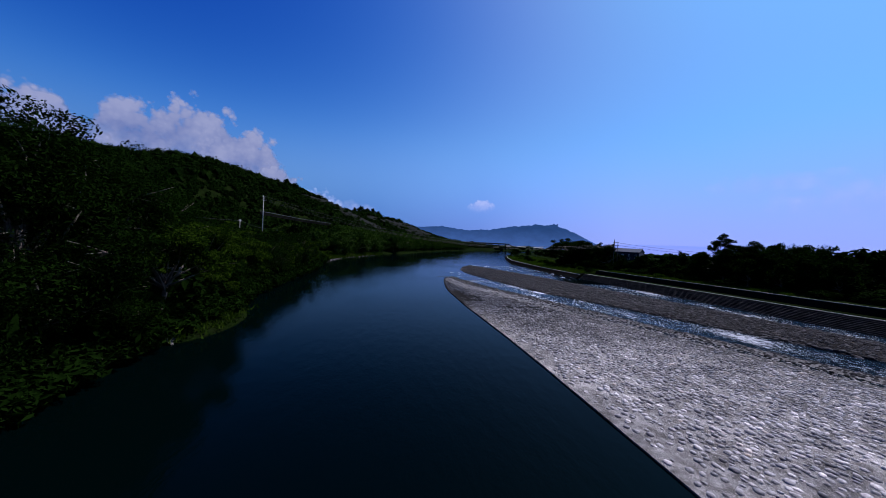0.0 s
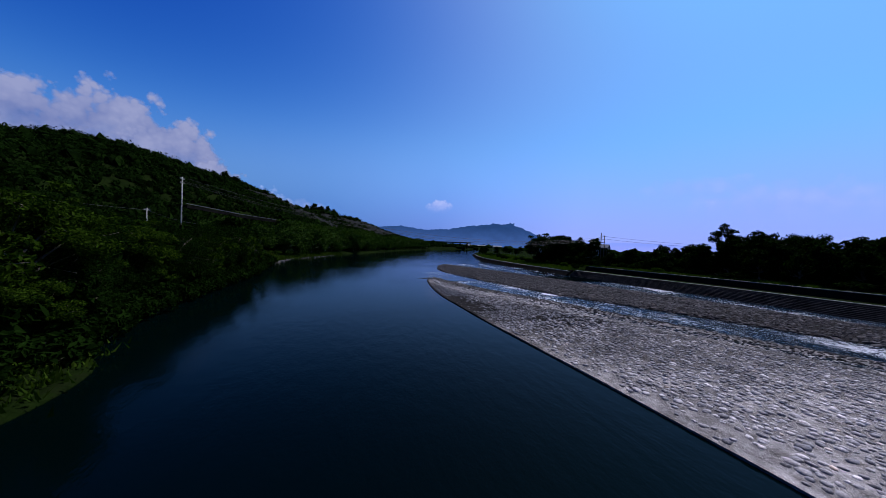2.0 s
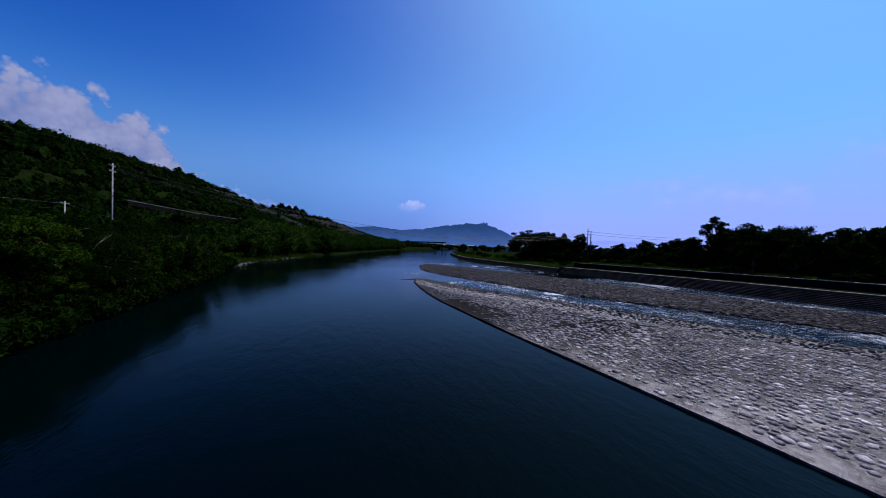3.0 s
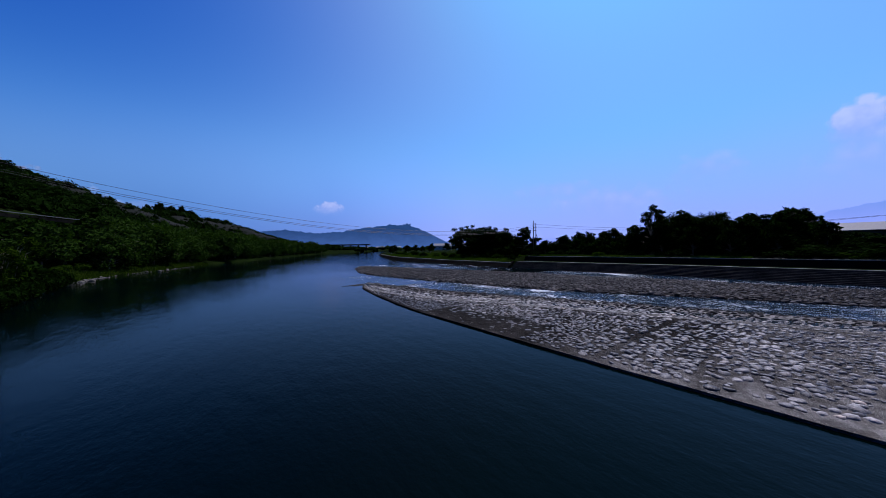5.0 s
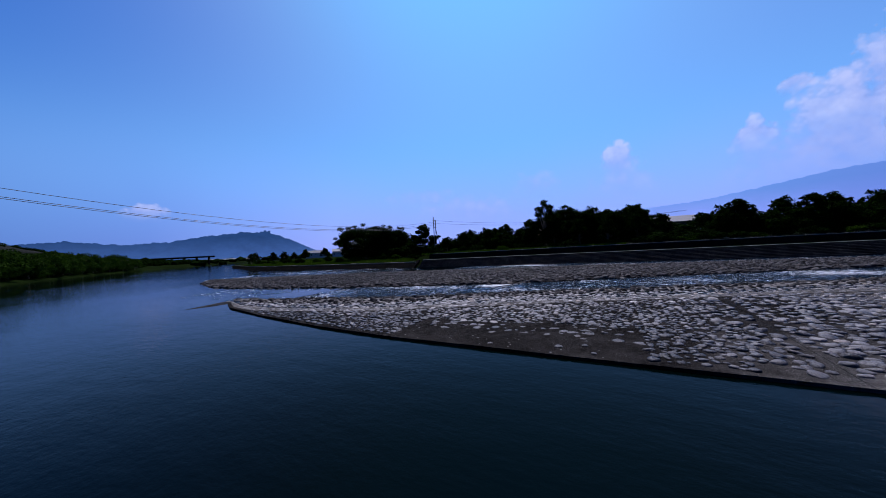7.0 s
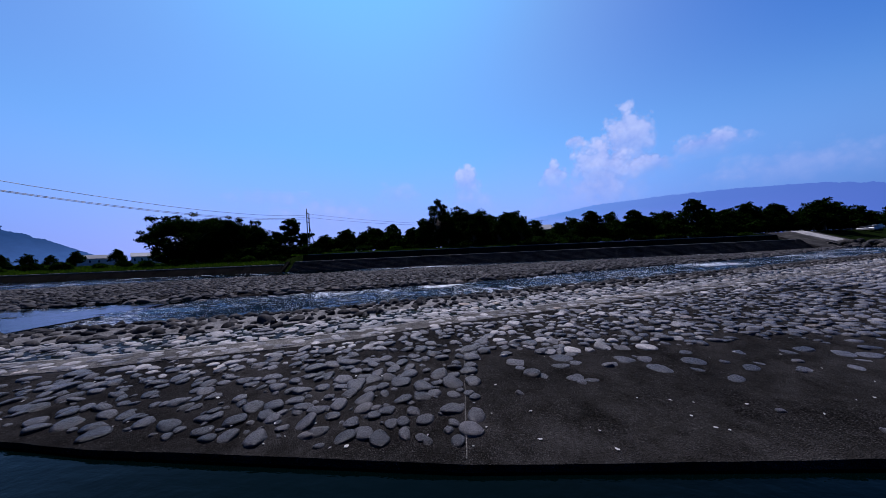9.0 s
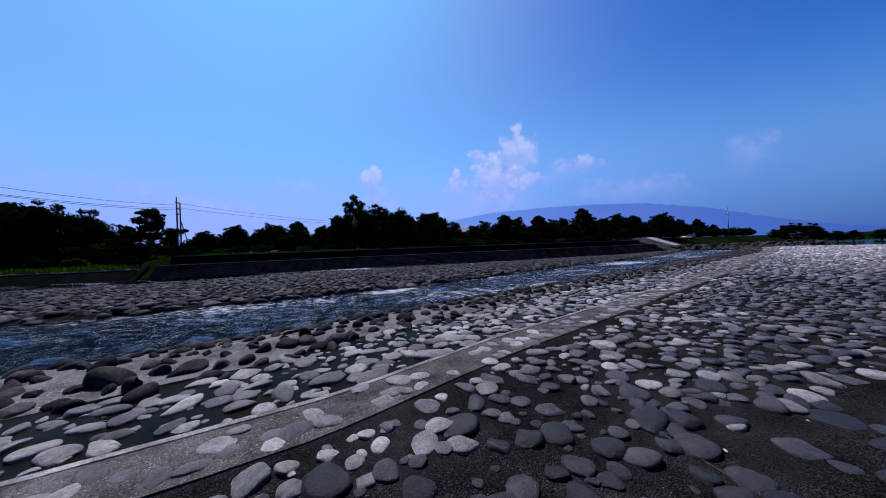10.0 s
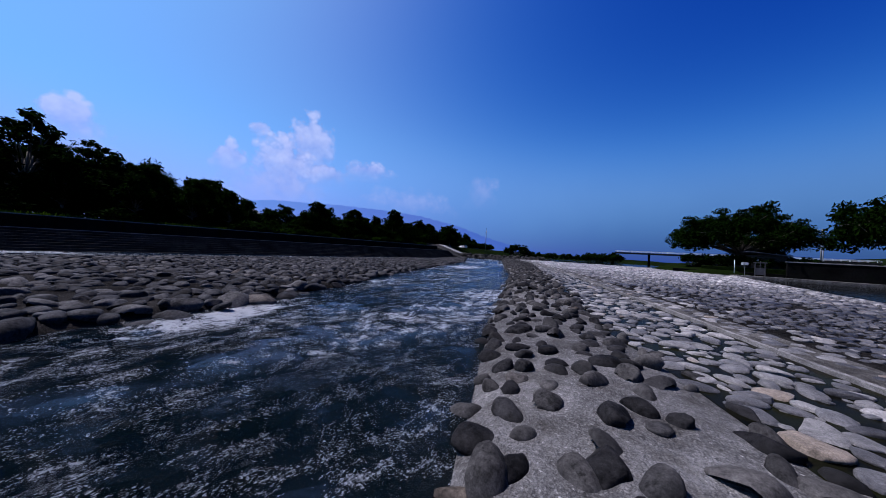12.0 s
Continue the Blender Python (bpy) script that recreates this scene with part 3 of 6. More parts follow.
tagged(ground, "grassy river banks and wooded hillside soil", "ground", kind="structure")


def strip_mesh(left, right, ys, zl, zr, nx=2, zfun=None):
    """A sheet between two plan lines."""
    v, f = [], []
    for y in ys:
        a, b = float(left(y)), float(right(y))
        for i in range(nx):
            k = i / (nx - 1)
            x = a + (b - a) * k
            v.append((x, y, zfun(x, y, k) if zfun else zl + (zr - zl) * k))
    for j in range(len(ys) - 1):
        for i in range(nx - 1):
            f.append((j * nx + i, j * nx + i + 1, (j + 1) * nx + i + 1, (j + 1) * nx + i))
    return v, f


# still pool above the weir, and the lower pool below it
pv, pf = strip_mesh(lambda y: SHORE(y) - 6, lambda y: REV(y) + 3, np.concatenate([np.arange(96, 300, 6.0), np.arange(300, 2300, 40.0)]), 0, 0, 8)
pv2, pf2 = strip_mesh(lambda y: SHORE(y) - 6, lambda y: W_EDGE(y) + 0.15, np.arange(-300, 97, 6.0), 0, 0, 5)
pool = ob_of("water", mesh_of("water", pv + pv2, pf + [tuple(i + len(pv) for i in q) for q in pf2]), M["pool"])
tagged(pool, "deep dark blue-green river pool with small ripples", "water", kind="structure")
lv, lf = strip_mesh(lambda y: W_EDGE(y) + 0.2, lambda y: REV(y) + 6, np.arange(-420, -21, 8.0), -0.6, -0.6, 6)
low = ob_of("water_lower", mesh_of("water_lower", lv, lf), M["pool"])
tagged(low, "calm lower river pool below the weir", "water", kind="structure")


# fast channels
def rapid(name, left, right, ys, nx, amp, label):
    def zf(x, y, k):
        e = min(1.0, 6 * k * (1 - k) + 0.25)
        return float(chan_z(y)) + e * amp * (nz(x, y * 0.7, 0, 0.5) + 0.5 * nz(x, y, 5, 1.0) + 0.18 * nz(x, y, 9, 2.0))
    v, f = strip_mesh(left, right, ys, 0, 0, nx, zf)
    return tagged(ob_of(name, mesh_of(name, v, f, True), M["rapid"]), label, "water", kind="structure")


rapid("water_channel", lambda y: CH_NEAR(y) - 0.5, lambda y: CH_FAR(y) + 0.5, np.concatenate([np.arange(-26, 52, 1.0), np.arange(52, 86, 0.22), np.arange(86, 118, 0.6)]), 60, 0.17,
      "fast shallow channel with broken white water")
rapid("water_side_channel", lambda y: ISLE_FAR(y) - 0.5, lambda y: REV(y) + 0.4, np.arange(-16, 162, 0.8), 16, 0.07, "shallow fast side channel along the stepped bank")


# ---- weir slabs ----
def slab(name, left, right, ys, zfun, material, nx, skirt, label):
    v, f = strip_mesh(left, right, ys, 0, 0, nx, zfun)
    n = len(v)
    rows = len(ys)
    for col, sgn in ((0, 1), (nx - 1, -1)):
        base = len(v)
        for j in range(rows):
            x, y, z = v[j * nx + col]
            v.append((x, y, z - skirt))
        for j in range(rows - 1):
            q = (j * nx + col, (j + 1) * nx + col, base + j + 1, base + j)
            f.append(q if sgn > 0 else q[::-1])
    return tagged(ob_of(name, mesh_of(name, v, f, False), material), label, "weir", kind="structure")


wy = np.concatenate([np.arange(-25, 55, 1.0), np.arange(55, 92, 0.5), np.arange(92, 102.6, 0.6)])
GROOVE = lambda y: np.maximum(CURB(y) - 1.3, W_EDGE(y) + 0.3)
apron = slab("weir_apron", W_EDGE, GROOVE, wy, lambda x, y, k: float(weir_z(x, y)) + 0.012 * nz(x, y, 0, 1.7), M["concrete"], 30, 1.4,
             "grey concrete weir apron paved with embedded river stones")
strip = slab("weir_strip", lambda y: GROOVE(y) + 0.03, lambda y: np.maximum(CURB(y) - 0.15, GROOVE(y) + 0.06), wy, lambda x, y, k: float(weir_z(x, y)) + 0.015 + 0.012 * nz(x, y, 0, 2), M["strip_concrete"], 8, 0.8,
             "narrow concrete strip with embedded stones between two joints")
curb = slab("weir_curb", lambda y: CURB(y) - 0.13, CURB, wy, lambda x, y, k: float(weir_z(x, y)) + 0.022 + 0.008 * nz(x, y, 0, 3), M["kerb"], 2, 0.8, "pale concrete kerb along a wet trough")
trough = slab("weir_trough", lambda y: CURB(y) + 0.01, lambda y: np.maximum(TROUGH(y), CURB(y) + 0.05), wy, lambda x, y, k: 0.16 + 0.02 * nz(x, y, 2, 0.9), M["mud"], 8, 0.8, "shallow wet trough with dark silt between flat stones")


def bank_top(x, y, k):
    """The bank beside the channel: swells up, then falls to the water."""
    return float(np.interp(k, [0, 0.15, 0.45, 0.75, 1.0], [0.17, 0.26, 0.30, 0.16, -0.42])) + float(chan_z(y)) * k + 0.03 * nz(x, y, 1, 0.9) + 0.015 * nz(x, y, 4, 3.0)


bank = slab("weir_bank", lambda y: np.maximum(TROUGH(y), CURB(y) + 0.05) + 0.01, lambda y: CH_NEAR(y) + 0.25, wy, bank_top, M["pale_concrete"], 16, 1.0, "rounded concrete bank set with upright boulders beside the channel")


def isle_top(x, y, k):
    w = float(ISLE_FAR(y) - CH_FAR(y))
    d = min(k, 1 - k) * w
    return float(np.interp(d, [0, 0.5, 1.6, 5, 12], [-0.5, 0.02, 0.22, 0.30, 0.34])) + float(chan_z(y)) + 0.03 * nz(x, y, 1, 0.7)


iy = np.concatenate([np.arange(-25, 50, 1.2), np.arange(50, 100, 0.7), np.arange(100, 158.1, 1.0)])
isle = slab("weir_island", lambda y: CH_FAR(y) - 0.2, lambda y: ISLE_FAR(y) + 0.2, iy, isle_top, M["concrete"], 26, 0.8, "long concrete island covered with rounded boulders")
lip = slab("weir_lip", lambda y: 17.0 + 0 * y, lambda y: 92.0 + 0 * y, np.arange(-31, -24.5, 1.0), lambda x, y, k: float(np.interp(y, [-31, -25], [-0.9, 0.2])), M["pale_concrete"], 30, 0.5, "sloping concrete lip at the foot of the weir")
# construction joints across the apron
for jy, jx0, jx1, jm in ((24.0, 16.4, 22.0, "mud"), (56.1, 14.9, 33.0, "mud"), (74.0, 14.5, 19.2, "strip_concrete"), (88.0, 15.8, 17.2, "mud"), (40.0, 15.9, 20.0, "mud")):
    xs = np.linspace(jx0, jx1, 30)
    v = [(x, jy + 0.05 * nz(x, jy, 0, 1.3) + s, float(weir_z(x, jy)) + 0.018) for x in xs for s in (-0.008, 0.008)]
    o = ob_of("joint", mesh_of("joint", v, [(2 * i, 2 * i + 2, 2 * i + 3, 2 * i + 1) for i in range(29)]), M[jm])
    o.parent = apron
# low gravel spit at the head of the weir
bm = bmesh.new()
bmesh.ops.create_icosphere(bm, subdivisions=4, radius=1.0)
for v in bm.verts:
    k = (v.co.x + 1) / 2
    v.co = Vector((13.6 + 9.5 * k, 101.7 + 0.3 * k + v.co.y * (0.35 + 1.1 * k), -0.10 + v.co.z * (0.10 + 0.22 * k) + 0.05 * nz(v.co.x * 3, v.co.y * 3)))
tagged(part("gravel_spit", bm, M["boulder"], smooth=True), "low dark gravel spit reaching into the pool", "gravel", kind="structure")
bm = bmesh.new()
bmesh.ops.create_icosphere(bm, subdivisions=4, radius=1.0)
for v in bm.verts:
    v.co = Vector((-20.0 + v.co.x * 3.4, 44.0 + v.co.y * 7, 0.0 + v.co.z * 0.7 + 0.2 * nz(v.co.x * 2, v.co.y * 3)))
tagged(part("shore_spit", bm, M["soil"], smooth=True), "grassy earth spit at the foot of the wooded bank", "ground", kind="structure")

# sloping stone edging along the spit
v, f = [], []
for y in np.arange(37.0, 47.9, 0.6):
    end = min(1.0, (48.2 - y) / 3.0)
    xe = -18.75 - 0.25 * math.sin((y - 36) * 0.28) + 0.12 * nz(0, y, 0, 0.8)
    for o, z in ((0.25, -0.5), (0.0, 0.05), (-0.35 * end, 0.30 * end + 0.06), (-0.75 * end, 0.55 * end + 0.08), (-1.5 * end, 0.62 * end + 0.05), (-1.9, -0.4)):
        v.append((xe + o + 0.08 * nz(o, y, 2, 1.4), y, z + 0.05 * nz(o, y, 5, 1.7)))
for j in range(len(v) // 6 - 1):
    f += [(j * 6 + i, j * 6 + i + 1, j * 6 + i + 7, j * 6 + i + 6) for i in range(5)]
tagged(ob_of("shore_edging", mesh_of("shore_edging", v, f), M["edging"]), "worn pale stone edging along the grassy spit", "embankment", kind="structure")

# ---- stepped bank on the far side ----
STEPS, RISE, TREAD = 9, 0.26, 0.36
rev = thing("stepped_revetment", float(REV(50)), 50, 0, label="long stepped concrete revetment with a pale coping", category="embankment", kind="structure")
rv = np.arange(-15, 113, 3.0)


def along(name, pts, ys, material, parent, label="", line_fn=REV):
    """A profile of (offset, z) carried along the bank line."""
    v, f = [], []
    n = len(pts)
    for y in ys:
        for o, z in pts:
            v.append((float(line_fn(y)) + o, y, z))
    for j in range(len(ys) - 1):
        for i in range(n):
            a, b = j * n + i, j * n + (i + 1) % n
            f.append((a, b, b + n, a + n))
    f.append(tuple(range(n - 1, -1, -1)))
    f.append(tuple((len(ys) - 1) * n + i for i in range(n)))
    me = mesh_of(name, v, f)
    ob = ob_of(name, me, material, None, label)
    if parent is not None:
        ob.parent = parent
        ob.matrix_parent_inverse = parent.matrix_basis.inverted()
    return ob


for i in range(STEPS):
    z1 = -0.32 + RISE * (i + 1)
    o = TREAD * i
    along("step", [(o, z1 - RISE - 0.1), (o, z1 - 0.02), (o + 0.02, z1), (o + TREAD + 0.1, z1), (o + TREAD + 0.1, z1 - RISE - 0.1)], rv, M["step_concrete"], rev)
top = -0.32 + RISE * STEPS
e0 = TREAD * STEPS
along("coping", [(e0 - 0.05, top - 0.1), (e0 - 0.05, top + 0.07), (e0 + 0.55, top + 0.07), (e0 + 0.55, top - 0.1)], rv, M["coping"], rev, "pale concrete coping")
along("bench", [(e0 + 0.55, top - 0.2), (e0 + 0.55, top + 0.02), (e0 + 5.2, top + 0.03), (e0 + 5.2, top - 0.2)], rv, M["soil"], rev)
py = -15.0
while py < 112:
    y1 = min(py + 11.0, 112.0)
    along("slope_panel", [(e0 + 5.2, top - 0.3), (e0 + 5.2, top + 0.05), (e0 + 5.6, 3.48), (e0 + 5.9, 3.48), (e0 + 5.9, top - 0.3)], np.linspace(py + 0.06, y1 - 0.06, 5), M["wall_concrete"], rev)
    along("slope_rib", [(e0 + 5.1, top - 0.1), (e0 + 5.1, top + 0.13), (e0 + 5.52, 3.5), (e0 + 5.8, 3.2)], np.array([y1 - 0.09, y1 + 0.09]), M["soil"], rev, "thin joint rib between the slope panels")
    py = y1
along("upper_coping", [(e0 + 5.7, 3.3), (e0 + 5.7, 3.60), (e0 + 6.05, 3.60), (e0 + 6.05, 3.3)], rv, M["coping"], rev)
along("bank_path", [(e0 + 6.05, 3.2), (e0 + 6.05, 3.50), (e0 + 9.5, 3.52), (e0 + 9.5, 3.2)], rv, M["soil"], rev)
# cross stair strips let into the steps
for sy in (23.0, 25.5, 58.0):
    for i in range(STEPS):
        z1 = -0.32 + RISE * (i + 1)
        along("stair_mark", [(TREAD * i - 0.02, z1 - RISE), (TREAD * i - 0.02, z1 + 0.02), (TREAD * i + 0.2, z1 + 0.02), (TREAD * i + 0.2, z1 - RISE)], np.array([sy, sy + 0.35]), M["step_concrete"], rev)
# plain sloping wall further upstream
rev2 = thing("sloping_revetment", float(REV(160)), 160, 0, label="plain sloping concrete river wall below a grassy bank", category="embankment", kind="structure")
py = 113.0
while py < 300:
    y1 = py + 9.0
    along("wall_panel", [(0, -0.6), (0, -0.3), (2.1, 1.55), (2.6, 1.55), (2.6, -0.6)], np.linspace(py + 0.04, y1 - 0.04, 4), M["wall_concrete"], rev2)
    py = y1
along("wall_coping", [(2.05, 1.4), (2.05, 1.66), (2.5, 1.66), (2.5, 1.4)], np.arange(113, 300, 4.0), M["coping"], rev2, "pale wall coping")
along("end_rib", [(-0.1, -0.5), (-0.1, -0.1), (3.3, 2.2), (3.5, 1.6)], np.array([112.2, 112.9]), M["wall_concrete"], rev2)
# ramp and apron where the steps end
ramp_ob = thing("boat_ramp", 93, -24, 0, label="pale concrete ramp down to the river beside a smooth apron", category="ramp", kind="structure")
along("apron_slope", [(-1.5, -0.9), (-1.5, -0.3), (13, 4.25), (15, 4.25), (15, -0.9)], np.arange(-34, -15.4, 2.0), M["old_wall"], ramp_ob)
along("ramp_slab", [(-2.5, -0.9), (-2.5, -0.2), (13.2, 4.5), (15, 4.5), (15, -0.9)], np.array([-31.0, -28.0, -25.5]), M["coping"], ramp_ob, "pale ramp")

# ---- far backdrop: ridges ----
def ridge(name, pts, dist, material, label, rough, z_low=-20.0, steps=10, centre=(0, 60), seed=0):
    az = np.linspace(pts[0][0], pts[-1][0], int(abs(pts[-1][0] - pts[0][0]) * steps) + 2)
    el = np.interp(az, [p[0] for p in pts], [p[1] for p in pts])
    v, f = [], []
    for a, e in zip(az, el):
        d = dist
        z = 6 + d * math.tan(radians(e)) + rough * (nz(a * 1.3, seed, 0, 1.0) + 0.6 * nz(a * 5, seed, 0, 1.0))
        for k in (0.0, 0.4, 0.75, 1.0):
            dd = d * (1 - 0.12 * (1 - k))
            v.append((centre[0] + dd * math.sin(radians(a)), centre[1] + dd * math.cos(radians(a)), z_low + (z - z_low) * k))
    for i in range(len(az) - 1):
        for k in range(3):
            f.append((i * 4 + k, i * 4 + k + 1, (i + 1) * 4 + k + 1, (i + 1) * 4 + k))
    return tagged(ob_of(name, mesh_of(name, v, f, True), material), label, "mountain", kind="structure")


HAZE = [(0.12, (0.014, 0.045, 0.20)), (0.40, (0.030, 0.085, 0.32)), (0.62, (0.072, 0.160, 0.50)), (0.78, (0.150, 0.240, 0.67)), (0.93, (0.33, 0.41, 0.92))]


def range_glow_mat(name, z0, z1, depth):
    """A far range, glowing in painted haze colour; bluer and deeper towards its crest."""
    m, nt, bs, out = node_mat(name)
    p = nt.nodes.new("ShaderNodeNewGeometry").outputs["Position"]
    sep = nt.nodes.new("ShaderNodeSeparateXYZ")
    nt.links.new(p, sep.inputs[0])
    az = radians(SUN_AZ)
    # the painted haze brightens towards the sun's bearing
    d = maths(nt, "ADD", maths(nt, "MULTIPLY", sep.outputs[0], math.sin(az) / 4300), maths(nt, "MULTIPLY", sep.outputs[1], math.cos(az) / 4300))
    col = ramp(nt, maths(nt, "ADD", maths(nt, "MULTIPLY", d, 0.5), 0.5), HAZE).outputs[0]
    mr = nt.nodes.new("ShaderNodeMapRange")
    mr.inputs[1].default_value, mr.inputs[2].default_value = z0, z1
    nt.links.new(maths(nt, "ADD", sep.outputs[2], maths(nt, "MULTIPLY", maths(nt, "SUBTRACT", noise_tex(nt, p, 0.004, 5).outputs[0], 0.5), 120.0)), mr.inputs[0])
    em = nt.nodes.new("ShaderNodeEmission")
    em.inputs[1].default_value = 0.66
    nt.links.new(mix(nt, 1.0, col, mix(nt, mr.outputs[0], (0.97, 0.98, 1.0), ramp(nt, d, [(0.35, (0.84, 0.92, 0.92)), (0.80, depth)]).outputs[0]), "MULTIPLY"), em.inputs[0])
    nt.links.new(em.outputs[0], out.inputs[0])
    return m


# the ridge's haze is painted: paler blue at the foot
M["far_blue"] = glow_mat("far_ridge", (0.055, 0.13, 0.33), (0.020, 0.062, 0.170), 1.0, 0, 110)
M["farther_blue"] = range_glow_mat("farther_range", 60, 420, (0.46, 0.78, 0.78))
M["pale_blue"] = range_glow_mat("palest_range", 0, 130, (0.68, 0.85, 0.92))
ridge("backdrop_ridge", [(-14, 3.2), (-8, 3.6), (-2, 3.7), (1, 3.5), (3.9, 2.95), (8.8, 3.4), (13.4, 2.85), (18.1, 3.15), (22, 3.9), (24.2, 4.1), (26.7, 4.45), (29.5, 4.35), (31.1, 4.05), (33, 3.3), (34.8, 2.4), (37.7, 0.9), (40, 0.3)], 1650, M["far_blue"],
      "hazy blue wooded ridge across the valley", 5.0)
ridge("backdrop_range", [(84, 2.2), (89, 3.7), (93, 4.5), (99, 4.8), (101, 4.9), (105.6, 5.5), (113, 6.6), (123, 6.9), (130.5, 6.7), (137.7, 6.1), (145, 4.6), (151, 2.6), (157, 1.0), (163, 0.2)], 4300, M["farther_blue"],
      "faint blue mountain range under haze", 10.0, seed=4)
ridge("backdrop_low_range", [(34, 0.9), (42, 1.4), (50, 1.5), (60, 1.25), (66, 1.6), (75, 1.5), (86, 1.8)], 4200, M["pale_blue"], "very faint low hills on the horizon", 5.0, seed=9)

# castle-like building on the far summit
keep_ob = thing("hilltop_building", 1590 * math.sin(radians(28.9)), 60 + 1590 * math.cos(radians(28.9)), 118, -29, label="small hazy flat-roofed buildings on the far summit", category="building")
# the blocks glow in the ridge's painted haze blue
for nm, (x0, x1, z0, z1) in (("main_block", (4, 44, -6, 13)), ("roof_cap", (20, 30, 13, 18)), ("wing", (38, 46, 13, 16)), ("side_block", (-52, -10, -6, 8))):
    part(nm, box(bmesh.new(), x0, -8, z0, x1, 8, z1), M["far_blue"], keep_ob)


# ---- haze low over the horizon, painted on a glowing shell, brightest towards the sun ----
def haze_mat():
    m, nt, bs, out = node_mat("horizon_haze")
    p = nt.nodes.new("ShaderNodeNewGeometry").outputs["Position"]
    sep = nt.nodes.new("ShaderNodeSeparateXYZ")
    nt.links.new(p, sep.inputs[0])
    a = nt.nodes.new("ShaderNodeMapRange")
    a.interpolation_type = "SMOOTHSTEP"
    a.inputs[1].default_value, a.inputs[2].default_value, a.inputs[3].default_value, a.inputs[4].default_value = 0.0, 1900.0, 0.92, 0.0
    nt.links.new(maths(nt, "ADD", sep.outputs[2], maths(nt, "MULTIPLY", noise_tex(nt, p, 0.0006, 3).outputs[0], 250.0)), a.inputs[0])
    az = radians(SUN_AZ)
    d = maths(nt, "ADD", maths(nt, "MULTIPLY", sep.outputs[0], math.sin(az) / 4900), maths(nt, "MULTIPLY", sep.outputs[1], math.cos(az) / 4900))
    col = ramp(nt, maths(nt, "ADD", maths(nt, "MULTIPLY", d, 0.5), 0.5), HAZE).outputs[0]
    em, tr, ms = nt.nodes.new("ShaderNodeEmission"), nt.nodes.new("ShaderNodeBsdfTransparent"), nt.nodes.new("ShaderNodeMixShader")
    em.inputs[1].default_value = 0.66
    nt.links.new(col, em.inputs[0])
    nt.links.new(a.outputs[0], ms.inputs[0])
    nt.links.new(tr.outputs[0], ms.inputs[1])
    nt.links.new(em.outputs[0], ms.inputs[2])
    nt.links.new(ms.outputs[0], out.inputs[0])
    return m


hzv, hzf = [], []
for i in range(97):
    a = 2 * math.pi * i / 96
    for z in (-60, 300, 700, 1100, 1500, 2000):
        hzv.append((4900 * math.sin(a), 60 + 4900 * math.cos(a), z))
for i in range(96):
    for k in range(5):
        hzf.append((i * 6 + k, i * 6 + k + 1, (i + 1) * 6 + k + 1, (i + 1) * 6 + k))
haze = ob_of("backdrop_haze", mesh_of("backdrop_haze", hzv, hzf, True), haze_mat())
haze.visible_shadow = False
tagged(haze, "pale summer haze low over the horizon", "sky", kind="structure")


# ---- clouds on the far sky ----
def cloud(az, el, wide, high, material, r=4700):
    n = 14
    v, f, uvs = [], [], []
    for j in range(n + 1):
        for i in range(n + 1):
            a, e = radians(az + wide * (i / n - 0.5)), radians(el + high * (j / n - 0.5))
            v.append((r * math.cos(e) * math.sin(a), 60 + r * math.cos(e) * math.cos(a), 5 + r * math.sin(e)))
            uvs.append((i / n, j / n))
    for j in range(n):
        for i in range(n):
            f.append((j * (n + 1) + i, j * (n + 1) + i + 1, (j + 1) * (n + 1) + i + 1, (j + 1) * (n + 1) + i))
    me = mesh_of("backdrop_cloud", v, f, True)
    lay = me.uv_layers.new(name="UVMap")
    for lp in me.loops:
        lay.data[lp.index].uv = uvs[lp.vertex_index]
    ob = ob_of("backdrop_cloud", me, material)
    ob.visible_shadow = False
    return tagged(ob, "soft white summer cloud on the far sky", "cloud", kind="structure")


cm_a = cloud_mat("cumulus", 0.50, 1.0, 0, (0.60, 0.70, 1.0), (0.22, 0.34, 0.74))
cm_b = cloud_mat("hazy_cumulus", 0.86, 0.72, 3, (0.62, 0.72, 1.0), (0.30, 0.42, 0.86))
cm_c = cloud_mat("wisp", 0.80, 0.30, 6, (0.62, 0.68, 1.0), (0.40, 0.48, 0.92))
RAD = 4700
for k, (az, el, wd, hi, mt) in enumerate([
        (-31.5, 12.0, 20, 15.5, cm_a), (-25.5, 10.5, 15, 15.0, cm_a), (-38.2, 12.0, 12, 11.5, cm_a), (-21.0, 7.5, 11, 9.5, cm_a), (-46.0, 11.5, 13, 9.0, cm_a), (-14.5, 6.0, 10, 6.5, cm_b), (-8.0, 5.0, 12, 4.5, cm_c), (-58, 11, 14, 9, cm_a),
        (15.9, 7.6, 5.6, 2.8, cm_b), (57, 10.2, 17, 4.0, cm_c), (78, 11.3, 11, 5.0, cm_c), (66, 7.5, 24, 6.0, cm_c), (91.0, 13.0, 6.5, 6.5, cm_b), (92, 9.5, 12, 7, cm_c),
        (118.0, 16.0, 11.0, 13.5, cm_b), (114.0, 12.6, 12.0, 14, cm_b), (106.8, 12.6, 6.0, 6.0, cm_b), (110.4, 17.4, 3.4, 2.8, cm_b), (127.5, 13.8, 11, 4.0, cm_b), (121.0, 12.4, 8, 4.0, cm_b), (112, 9.0, 22, 8, cm_c), (149.3, 12.0, 8, 7, cm_c), (135, 9, 22, 6, cm_c)]):
    cloud(az, el, wd * 1.25, hi * 1.3, mt, RAD - 12 * k)

# ---- trees ----
rng = np.random.default_rng(7)


